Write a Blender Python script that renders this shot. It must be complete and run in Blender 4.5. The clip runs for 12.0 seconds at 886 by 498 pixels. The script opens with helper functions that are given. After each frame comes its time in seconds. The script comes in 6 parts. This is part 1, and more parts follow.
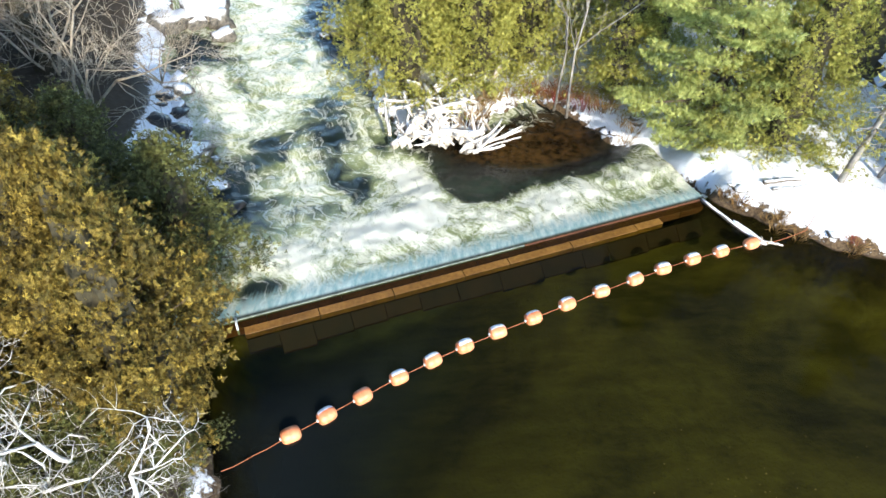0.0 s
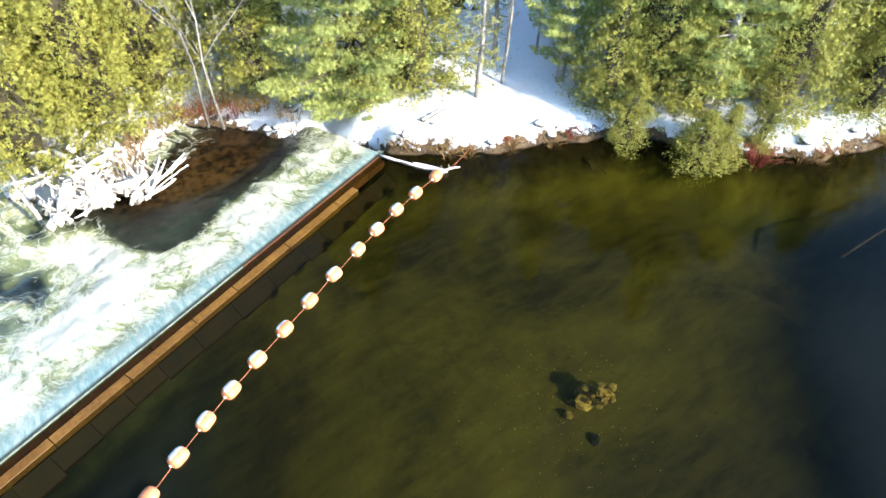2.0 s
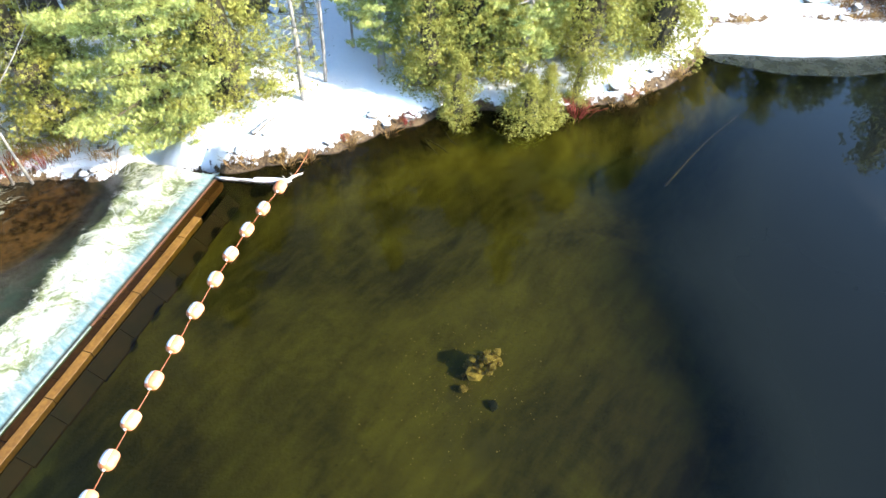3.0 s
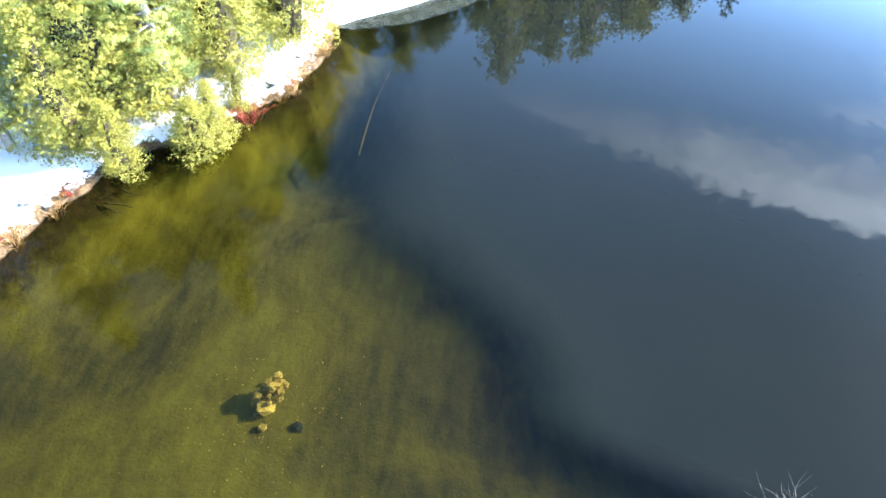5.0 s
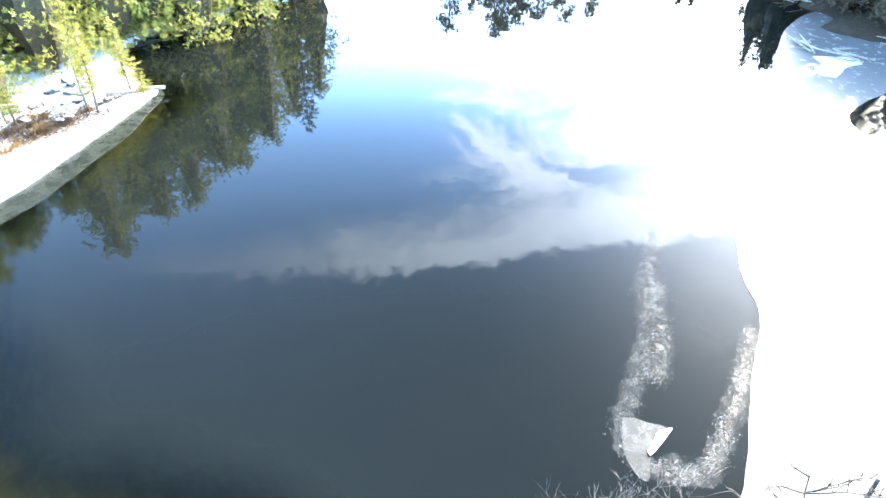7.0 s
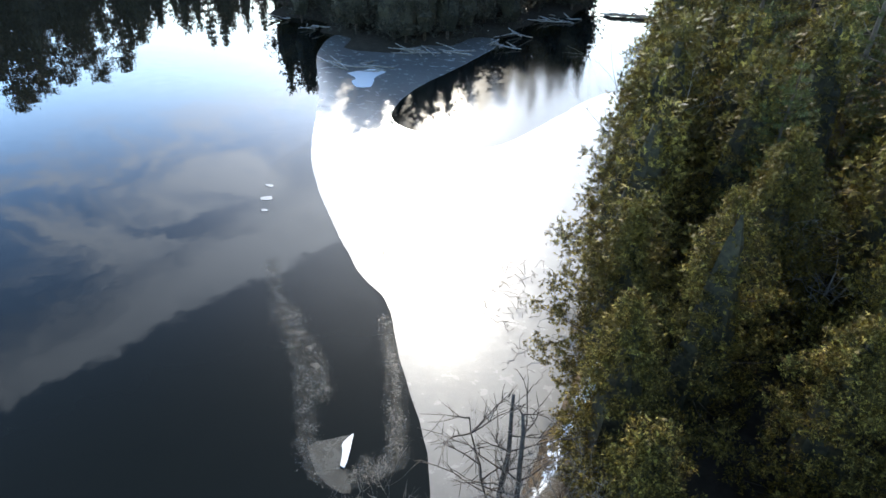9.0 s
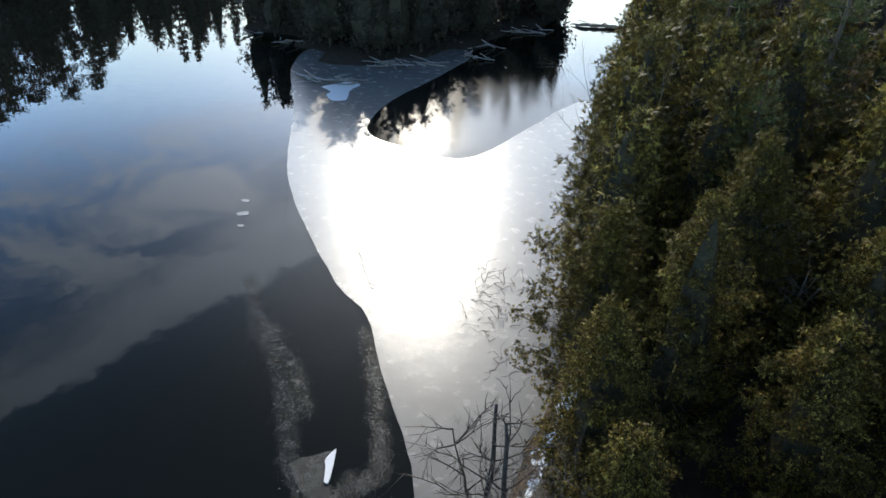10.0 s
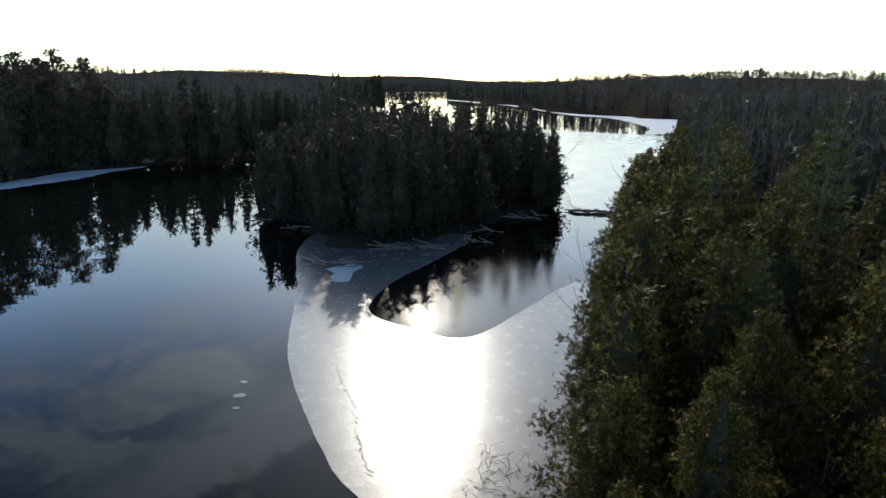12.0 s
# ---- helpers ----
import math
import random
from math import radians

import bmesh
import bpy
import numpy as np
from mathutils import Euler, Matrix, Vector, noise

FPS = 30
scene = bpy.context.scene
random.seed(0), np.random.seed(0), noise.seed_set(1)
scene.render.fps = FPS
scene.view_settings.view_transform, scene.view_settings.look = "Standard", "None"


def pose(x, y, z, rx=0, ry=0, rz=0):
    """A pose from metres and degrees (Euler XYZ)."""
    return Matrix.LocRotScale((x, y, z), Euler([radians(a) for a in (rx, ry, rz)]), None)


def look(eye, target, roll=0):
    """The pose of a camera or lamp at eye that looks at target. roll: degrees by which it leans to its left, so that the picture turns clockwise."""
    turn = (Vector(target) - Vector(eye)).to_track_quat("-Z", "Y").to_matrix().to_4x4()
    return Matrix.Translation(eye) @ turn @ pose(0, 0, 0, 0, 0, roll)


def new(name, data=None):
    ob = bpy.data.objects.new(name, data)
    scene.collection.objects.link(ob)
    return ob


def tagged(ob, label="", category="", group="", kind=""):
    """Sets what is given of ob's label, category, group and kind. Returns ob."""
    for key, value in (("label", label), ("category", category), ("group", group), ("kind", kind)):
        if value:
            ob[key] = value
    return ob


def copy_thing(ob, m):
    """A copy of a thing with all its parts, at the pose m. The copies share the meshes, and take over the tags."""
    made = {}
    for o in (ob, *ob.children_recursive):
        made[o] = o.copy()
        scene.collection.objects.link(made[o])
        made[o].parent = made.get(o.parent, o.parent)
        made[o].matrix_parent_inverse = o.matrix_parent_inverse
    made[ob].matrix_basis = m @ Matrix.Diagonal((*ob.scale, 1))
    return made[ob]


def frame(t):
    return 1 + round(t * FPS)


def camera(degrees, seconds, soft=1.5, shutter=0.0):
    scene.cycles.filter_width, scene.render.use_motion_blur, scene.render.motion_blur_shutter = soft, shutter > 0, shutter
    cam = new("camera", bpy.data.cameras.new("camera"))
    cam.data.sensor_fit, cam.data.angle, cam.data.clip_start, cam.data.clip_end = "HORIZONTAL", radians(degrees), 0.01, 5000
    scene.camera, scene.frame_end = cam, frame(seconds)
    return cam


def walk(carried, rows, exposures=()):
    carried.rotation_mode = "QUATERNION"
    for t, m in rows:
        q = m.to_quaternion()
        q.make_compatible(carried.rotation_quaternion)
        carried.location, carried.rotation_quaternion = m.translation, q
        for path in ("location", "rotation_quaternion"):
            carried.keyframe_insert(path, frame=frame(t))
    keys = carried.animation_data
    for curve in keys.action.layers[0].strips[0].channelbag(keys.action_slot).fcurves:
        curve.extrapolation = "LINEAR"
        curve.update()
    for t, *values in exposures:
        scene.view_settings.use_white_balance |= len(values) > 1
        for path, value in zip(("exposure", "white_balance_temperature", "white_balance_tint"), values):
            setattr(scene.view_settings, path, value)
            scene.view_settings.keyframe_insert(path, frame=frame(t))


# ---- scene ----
# ------------------------------------------------------------------ camera
cam = camera(68.6, 12.0)
PATH = [
    (0.0, 0.0, 0.0, 16.0, 43.97, -1.33, -0.00),
    (0.5, 0.0, 0.0, 16.0, 44.14, -1.28, -9.15),
    (1.0, 0.0, 0.0, 16.0, 44.17, -1.17, -17.85),
    (1.5, 0.0, 0.0, 16.0, 44.19, -1.00, -26.56),
    (2.0, 0.0, 0.0, 16.0, 44.19, -0.83, -35.18),
    (2.5, 0.0, 0.0, 16.0, 44.03, -0.73, -43.95),
    (3.0, 0.0, 0.0, 16.0, 43.90, -0.62, -52.78),
    (3.2, 0.0, 0.0, 16.0, 43.88, -0.59, -56.30),
    (4.8, 0.0, 0.0, 16.0, 43.74, 0.09, -83.47),
    (5.0, 0.0, 0.0, 16.0, 43.70, 0.10, -86.74),
    (5.5, 0.0, 0.0, 16.0, 45.36, 0.11, -96.05),
    (6.0, 0.0, 0.0, 16.0, 49.50, 0.19, -105.53),
    (6.5, 0.0, 0.0, 16.0, 53.74, 0.12, -114.68),
    (7.0, 0.0, 0.0, 16.0, 54.72, -0.04, -123.67),
    (7.5, 0.0, 0.0, 16.0, 54.59, -0.56, -132.59),
    (9.3, 0.0, 0.0, 16.0, 58.72, -1.06, -163.82),
    (9.5, 0.0, 0.0, 16.0, 58.71, -1.01, -164.02),
    (10.0, 0.0, 0.0, 16.0, 59.48, -0.99, -164.06),
    (10.5, 0.0, 0.0, 16.0, 63.51, -0.94, -164.08),
    (11.0, 0.0, 0.0, 16.0, 67.37, -0.80, -164.10),
    (11.5, 0.0, 0.0, 16.0, 71.24, -0.71, -164.10),
    (12.0, 0.0, 0.0, 16.0, 75.20, -0.63, -164.12),
]
walk(cam, [(t, pose(x, y, z, a, b, c)) for t, x, y, z, a, b, c in PATH],
     [(0.0, 1.25), (1.5, 1.6), (3.0, 2.1), (5.0, 3.15), (6.5, 3.45), (7.6, 3.05), (9.4, 0.6), (10.5, 0.1), (11.5, -0.15), (12.0, -0.6)])

# ------------------------------------------------------------------ light
SUN = Vector((0.31, -0.95, 0.5)).normalized()          # towards the sun
sun_data = bpy.data.lights.new("sun", "SUN")
sun_data.energy, sun_data.angle, sun_data.color = 3.3, radians(0.53), (1.0, 0.93, 0.80)
sun = new("sun", sun_data)
sun.matrix_world = look((0, 0, 60), Vector((0, 0, 60)) - SUN)

world = bpy.data.worlds.new("sky")
scene.world = world
world.use_nodes = True


class Nodes:
    """Short hand for wiring nodes."""

    def __init__(self, tree):
        self.tree = tree
        tree.nodes.clear()

    def add(self, kind, **given):
        n = self.tree.nodes.new(kind)
        for key, value in given.items():
            if key == "op":
                n.operation = value
            elif key == "blend":
                n.data_type = "RGBA"
                n.blend_type = value
            elif key == "sky":
                n.sky_type = value
            elif key == "curve":
                n.interpolation_type = value
        return n

    def link(self, a, b):
        if isinstance(a, bpy.types.NodeSocket):
            self.tree.links.new(a, b)
        elif a is not None:
            b.default_value = a

    def math(self, op, a, b=None, c=None, clamp=False):
        n = self.add("ShaderNodeMath", op=op)
        n.use_clamp = clamp
        for socket, value in zip(n.inputs, (a, b, c)):
            self.link(value, socket)
        return n.outputs[0]

    def vec(self, op, a, b=None, scale=None):
        n = self.add("ShaderNodeVectorMath", op=op)
        self.link(a, n.inputs[0])
        if op == "SCALE":
            self.link(scale, n.inputs[3])
        else:
            self.link(b, n.inputs[1])
        return n.outputs["Value"] if op in ("DOT_PRODUCT", "LENGTH", "DISTANCE") else n.outputs[0]

    def ramp(self, value, a, b, lo=0.0, hi=1.0):
        n = self.add("ShaderNodeMapRange", curve="SMOOTHSTEP")
        for socket, v in zip(n.inputs, (value, a, b, lo, hi)):
            self.link(v, socket)
        return n.outputs[0]

    def noise(self, vector, scale, detail=3.0, rough=0.55, distort=0.0, out=0):
        n = self.add("ShaderNodeTexNoise")
        self.link(vector, n.inputs["Vector"])
        n.inputs["Scale"].default_value, n.inputs["Detail"].default_value = scale, detail
        n.inputs["Roughness"].default_value, n.inputs["Distortion"].default_value = rough, distort
        return n.outputs[out]

    def mix(self, fac, a, b, blend="MIX"):
        n = self.add("ShaderNodeMix", blend=blend)
        self.link(fac, n.inputs[0])
        for value, socket in ((a, n.inputs[6]), (b, n.inputs[7])):
            self.link((*value, 1.0) if isinstance(value, tuple) and len(value) == 3 else value, socket)
        return n.outputs[2]

    def bump(self, height, strength, distance):
        n = self.add("ShaderNodeBump")
        self.link(height, n.inputs["Height"])
        n.inputs["Strength"].default_value, n.inputs["Distance"].default_value = strength, distance
        return n.outputs[0]


w = Nodes(world.node_tree)
way = w.add("ShaderNodeTexCoord").outputs["Generated"]
sky = w.add("ShaderNodeTexSky", sky="NISHITA")
sky.sun_disc, sky.sun_elevation, sky.sun_rotation = False, math.asin(SUN.z), math.atan2(SUN.x, SUN.y)
sky.air_density, sky.dust_density, sky.ozone_density = 1.0, 0.15, 2.0
split = w.add("ShaderNodeSeparateXYZ")
w.link(way, split.inputs[0])
up = w.math("MAXIMUM", split.outputs[2], 0.03)
deep_blue = w.mix(w.ramp(up, 0.25, 0.78), (1.35, 1.62, 1.88), (0.54, 0.62, 0.68))
deep_blue = w.vec("SCALE", deep_blue, scale=w.math("MULTIPLY", w.ramp(up, 0.16, 0.44, 2.3, 1.0), w.ramp(w.vec("DOT_PRODUCT", way, tuple(SUN)), -0.1, 0.75, 0.70, 1.06)))
near_sun = w.math("MAXIMUM", w.vec("DOT_PRODUCT", way, tuple(SUN)), 0.0)
deep_blue = w.mix(w.math("MULTIPLY", w.ramp(near_sun, 0.76, 0.92), w.ramp(up, 0.16, 0.40, 1.0, 0.0)), deep_blue, (2.5, 2.25, 1.75))
deep_blue = w.vec("SCALE", deep_blue, scale=w.math("SUBTRACT", 1.0, w.math("MULTIPLY", w.math("MULTIPLY", w.ramp(up, 0.48, 0.70), w.ramp(near_sun, 0.55, 0.88)), 0.4)))
clear_sky = w.mix(1.0, sky.outputs[0], deep_blue, "MULTIPLY")
# one broken sheet of cloud with a crisp near edge, in a layer one unit high
flat = w.vec("SCALE", way, scale=w.math("DIVIDE", 1.0, up))
edge = w.vec("DOT_PRODUCT", flat, (0.906, -0.42, 0.0))
along = w.vec("DOT_PRODUCT", flat, (-0.42, -0.906, 0.0))
torn = w.noise(flat, 9.0, 6.0, 0.66)
swell = w.noise(flat, 1.5, 3.0, 0.5)
puffs = w.noise(flat, 2.3, 8.0, 0.62, 0.5)
front = w.math("ADD", edge, w.math("ADD", w.math("MULTIPLY", w.math("SUBTRACT", torn, 0.5), 0.20), w.math("MULTIPLY", w.math("SUBTRACT", swell, 0.5), 0.25)))
behind = w.math("SUBTRACT", front, w.math("MULTIPLY", w.math("MINIMUM", w.math("MAXIMUM", along, -0.3), 0.8), 0.22))
strip = w.math("MULTIPLY", w.ramp(front, 1.32, 1.375), w.ramp(behind, 1.36, 1.62, 1.0, 0.0))
strip = w.math("MULTIPLY", strip, w.ramp(puffs, 0.34, 0.58, 0.45, 1.0))
strip = w.math("MULTIPLY", strip, w.ramp(along, -0.75, 0.05))
heap = w.math("MULTIPLY", w.ramp(w.math("ADD", along, w.math("MULTIPLY", w.math("SUBTRACT", puffs, 0.5), 1.1)), 0.30, 0.62), w.ramp(front, 1.45, 1.75))
heap = w.math("MULTIPLY", heap, w.ramp(front, 2.1, 3.2, 1.0, 0.0))
heap = w.math("MULTIPLY", heap, w.ramp(puffs, 0.43, 0.63, 0.06, 0.95))
veil = w.math("MULTIPLY", w.math("MAXIMUM", strip, heap), w.ramp(up, 0.22, 0.32))
lit = w.math("ADD", w.math("MULTIPLY", w.math("POWER", near_sun, 7.0), 10.0), 6.0)
cloud = w.vec("SCALE", (0.84, 1.0, 1.26), scale=lit)
shade = w.mix(veil, clear_sky, cloud)
haze = w.math("ADD", w.math("MULTIPLY", w.math("POWER", near_sun, 30.0), 16.0), w.math("MULTIPLY", w.math("POWER", near_sun, 8.0), 0.3))
low_haze = w.math("MULTIPLY", w.math("MULTIPLY", w.math("POWER", near_sun, 4.0), w.ramp(up, 0.05, 0.42, 1.0, 0.0)), 7.0)
glow = w.vec("ADD", w.vec("SCALE", (1.0, 0.98, 0.94), scale=haze), w.vec("SCALE", (1.0, 0.93, 0.80), scale=low_haze))
shade = w.vec("ADD", shade, glow)
back = w.add("ShaderNodeBackground")
w.link(shade, back.inputs[0])
back.inputs[1].default_value = 0.15
w.link(back.outputs[0], w.add("ShaderNodeOutputWorld").inputs[0])


# ------------------------------------------------------------------ materials
def material(name):
    m = bpy.data.materials.new(name)
    m.use_nodes = True
    return m, Nodes(m.node_tree)


def surface(k, color, rough=0.7, normal=None, spec=0.4, metal=0.0):
    b = k.add("ShaderNodeBsdfPrincipled")
    k.link((*color, 1.0) if isinstance(color, tuple) else color, b.inputs["Base Color"])
    k.link(rough, b.inputs["Roughness"])
    k.link(spec, b.inputs["Specular IOR Level"])
    k.link(metal, b.inputs["Metallic"])
    if normal is not None:
        k.link(normal, b.inputs["Normal"])
    return b.outputs[0]


def finish(k, shader):
    k.link(shader, k.add("ShaderNodeOutputMaterial").inputs[0])


def place_of(k):
    return k.add("ShaderNodeNewGeometry").outputs["Position"]


def stained(name, dark, light, scale, rough=0.75, relief=0.02, spec=0.3, coarse=0.15):
    """Two scales of colour and a fine relief, for bark, wood, stone, twigs."""
    m, k = material(name)
    at = k.add("ShaderNodeTexCoord").outputs["Object"]
    fine = k.noise(at, scale, 5.0, 0.65)
    wide = k.noise(at, scale * coarse, 2.0)
    each = k.add("ShaderNodeObjectInfo").outputs["Random"]
    f = k.math("ADD", k.math("MULTIPLY", fine, 0.6), k.math("MULTIPLY", wide, 0.4))
    f = k.ramp(k.math("ADD", f, k.math("MULTIPLY", k.math("SUBTRACT", each, 0.5), 0.12)), 0.33, 0.67)
    finish(k, surface(k, k.mix(f, dark, light), rough, k.bump(fine, 0.6, relief), spec))
    return m


def foliage(name, dark, light, tip, gloss=0.25, thin=0.28, grain=0.0, cut=0.5, clump_shade=0.0):
    """Leaves: each clump and each tree a little different, some light passing through."""
    m, k = material(name)
    geo = k.add("ShaderNodeNewGeometry")
    each = k.add("ShaderNodeObjectInfo").outputs["Random"]
    wide = k.noise(geo.outputs["Position"], 0.9, 3.0)
    leaf = geo.outputs["Random Per Island"]
    f = k.math("ADD", k.math("MULTIPLY", leaf, 0.55), k.math("MULTIPLY", k.ramp(wide, 0.3, 0.7), 0.45))
    c = k.mix(f, dark, light)
    # darker patches by noise: shade between clumps put into the leaf colour
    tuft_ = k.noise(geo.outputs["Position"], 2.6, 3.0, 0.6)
    c = k.mix(k.ramp(tuft_, 0.46, 0.62, 0.0, clump_shade), c, k.mix(0.6, dark, (0.036, 0.036, 0.011)))
    c = k.mix(k.ramp(k.math("ADD", leaf, k.math("MULTIPLY", each, 0.25)), 0.82, 1.2), c, tip)
    c = k.mix(k.math("MULTIPLY", each, 0.35), c, k.mix(0.6, c, dark))
    lit = surface(k, c, 0.6, None, gloss)
    through_leaf = k.add("ShaderNodeBsdfTranslucent")
    k.link(c, through_leaf.inputs[0])
    both = k.add("ShaderNodeMixShader")
    both.inputs[0].default_value = thin
    k.link(lit, both.inputs[1])
    k.link(through_leaf.outputs[0], both.inputs[2])
    if not grain:
        finish(k, both.outputs[0])
        return m
    # the ragged outline of scale leaves and needles
    gap = k.add("ShaderNodeBsdfTransparent")
    ragged = k.add("ShaderNodeMixShader")
    k.link(k.ramp(k.noise(geo.outputs["Position"], grain, 2.0, 0.6), cut - 0.02, cut + 0.02), ragged.inputs[0])
    k.link(both.outputs[0], ragged.inputs[1])
    k.link(gap.outputs[0], ragged.inputs[2])
    finish(k, ragged.outputs[0])
    return m


def make_ground():
    """Snow over leaf litter on land; sand and weed under water, coloured darker with depth."""
    m, k = material("snowy_ground_and_lake_bed")
    at = place_of(k)
    level = k.add("ShaderNodeAttribute")
    level.attribute_name = "level"                    # height over the water beside it
    z = level.outputs["Fac"]
    n1, n2, n3 = k.noise(at, 0.35, 4.0), k.noise(at, 2.3, 5.0, 0.65), k.noise(at, 11.0, 4.0, 0.7)
    litter = k.mix(k.ramp(n3, 0.3, 0.7), (0.040, 0.024, 0.013), (0.16, 0.108, 0.058))
    litter = k.mix(k.ramp(n2, 0.45, 0.7), litter, (0.03, 0.018, 0.011))
    snow = k.mix(n2, (0.80, 0.82, 0.86), (0.88, 0.88, 0.88))
    lift = k.math("ADD", z, k.math("ADD", k.math("MULTIPLY", k.math("SUBTRACT", n2, 0.5), 1.1), k.math("MULTIPLY", k.math("SUBTRACT", n1, 0.5), 0.5)))
    cover = k.ramp(lift, 0.20, 0.30)
    holes = k.ramp(k.math("ADD", k.math("MULTIPLY", n3, 0.5), k.math("MULTIPLY", n2, 0.5)), 0.62, 0.66)
    land = k.mix(k.math("MULTIPLY", cover, k.math("SUBTRACT", 1.0, holes)), litter, snow)
    flow = k.add("ShaderNodeMapping")
    k.link(at, flow.inputs[0])
    flow.inputs["Rotation"].default_value, flow.inputs["Scale"].default_value = (0, 0, radians(28)), (0.45, 1.5, 1.0)
    weed = k.noise(flow.outputs[0], 1.3, 6.0, 0.62, 0.2)
    fleck = k.noise(at, 6.5, 5.0, 0.7)
    patch = k.noise(at, 0.15, 5.0, 0.62, 0.7)
    bare = k.noise(k.vec("ADD", at, (31.0, 17.0, 0.0)), 0.33, 5.0, 0.6, 0.3)
    sand = k.mix(k.ramp(weed, 0.20, 0.80), (0.1082, 0.0870, 0.0170), (0.1837, 0.1588, 0.0328))
    sand = k.mix(k.ramp(patch, 0.42, 0.60, 0.0, 0.85), sand, k.mix(k.ramp(weed, 0.35, 0.65), (0.0230, 0.0188, 0.0078), (0.0787, 0.0627, 0.0197)))
    sand = k.mix(k.ramp(bare, 0.55, 0.70, 0.0, 0.7), sand, (0.0984, 0.0842, 0.0394))
    sand = k.mix(k.ramp(fleck, 0.58, 0.72, 0.0, 0.6), sand, (0.0197, 0.0165, 0.0078))
    sand = k.mix(k.ramp(n3, 0.66, 0.76, 0.0, 0.7), sand, (0.1509, 0.1411, 0.0787))
    sand = k.mix(k.ramp(k.math("ADD", z, k.math("MULTIPLY", k.math("SUBTRACT", n2, 0.5), 0.9)), -0.95, -0.30), sand, k.mix(k.ramp(fleck, 0.35, 0.65), (0.0072, 0.0051, 0.0046), (0.0426, 0.0274, 0.0144)))
    deep_bed = k.mix(n2, (0.046, 0.052, 0.050), (0.055, 0.062, 0.060))
    wooded = k.add("ShaderNodeAttribute")
    wooded.attribute_name = "woodland"
    patchy = k.math("ADD", wooded.outputs["Fac"], k.math("ADD", k.math("MULTIPLY", k.math("SUBTRACT", n2, 0.5), 1.0), k.math("MULTIPLY", k.math("SUBTRACT", n3, 0.5), 0.5)))
    land = k.mix(k.ramp(patchy, 0.40, 0.56), land, k.mix(n2, (0.03, 0.024, 0.018), (0.09, 0.07, 0.05)))
    # the bed colour darkens with depth, for the light lost in the water
    mid_bed = k.mix(k.ramp(weed, 0.3, 0.7), (0.036, 0.044, 0.022), (0.068, 0.078, 0.036))
    bed = k.mix(k.ramp(z, -2.3, -1.2), mid_bed, sand)
    bed = k.mix(k.ramp(z, -4.0, -2.2), deep_bed, bed)
    c = k.mix(k.ramp(z, -0.02, 0.05), bed, land)
    rough = k.ramp(cover, 0.0, 1.0, 0.9, 0.6)
    high = k.math("ADD", k.math("MULTIPLY", n2, 0.7), k.math("MULTIPLY", n3, 0.3))
    finish(k, surface(k, c, rough, k.bump(high, 0.7, 0.12), k.math("MULTIPLY_ADD", wooded.outputs["Fac"], -0.25, 0.25)))
    return m


def make_water(name, tint, rough, waves, fine):
    """Clear brown lake water: a mirror that grows with the slant over a tinted view of the bed."""
    m, k = material(name)
    at = place_of(k)
    calm = k.ramp(k.noise(at, 0.06, 2.0), 0.40, 0.66, 0.15, 1.0)
    swell = k.vec("SUBTRACT", k.noise(at, fine, 1.0, 0.5, 0.0, 1), (0.5, 0.5, 0.5))
    tilt = k.vec("MULTIPLY", k.vec("SCALE", swell, scale=k.math("MULTIPLY", calm, waves)), (1.0, 1.0, 0.0))
    n = k.vec("NORMALIZE", k.vec("ADD", (0.0, 0.0, 1.0), tilt))
    slant = k.add("ShaderNodeLayerWeight")
    slant.inputs[0].default_value = 0.5
    k.link(n, slant.inputs[1])
    mirror = k.math("MULTIPLY_ADD", k.math("POWER", slant.outputs["Facing"], 5.0), 0.98, 0.02)
    clear = k.add("ShaderNodeBsdfTransparent")
    clear.inputs[0].default_value = (*tint, 1.0)
    gloss = k.add("ShaderNodeBsdfGlossy")
    breeze = k.ramp(k.vec("DISTANCE", at, (9.0, -47.0, 0.0)), 6.0, 15.0, rough + 0.13, rough)   # ruffled by the wind off the narrows
    k.link(k.math("ADD", breeze, k.ramp(k.vec("LENGTH", at), 60.0, 140.0, 0.0, 0.035)), gloss.inputs["Roughness"])
    k.link(n, gloss.inputs["Normal"])
    murk = k.add("ShaderNodeBsdfDiffuse")             # where the bed is too deep to be seen
    silt = k.add("ShaderNodeAttribute")               # fine silt hanging over the edge of the sandy shelf
    silt.attribute_name = "silt"
    k.link(k.mix(silt.outputs["Fac"], k.mix(k.noise(at, 0.5, 3.0), (0.0057, 0.0074, 0.0068), (0.0071, 0.0090, 0.0082)), (0.0080, 0.0104, 0.0074)), murk.inputs[0])
    k.link((0.0, 0.0, 1.0), murk.inputs["Normal"])
    shallow = k.add("ShaderNodeAttribute")
    shallow.attribute_name = "shallow"
    body = k.add("ShaderNodeMixShader")
    k.link(shallow.outputs["Fac"], body.inputs[0])
    k.link(murk.outputs[0], body.inputs[1])
    k.link(clear.outputs[0], body.inputs[2])
    both = k.add("ShaderNodeMixShader")
    k.link(mirror, both.inputs[0])
    k.link(body.outputs[0], both.inputs[1])
    k.link(gloss.outputs[0], both.inputs[2])
    finish(k, both.outputs[0])
    return m


DAM_A, DAM_B = Vector((-7.6, 11.68, 0)), Vector((10.05, 18.28, 0))
DAM_X = (DAM_B - DAM_A).normalized()
DAM_Y = Vector((-DAM_X.y, DAM_X.x, 0))                  # downstream


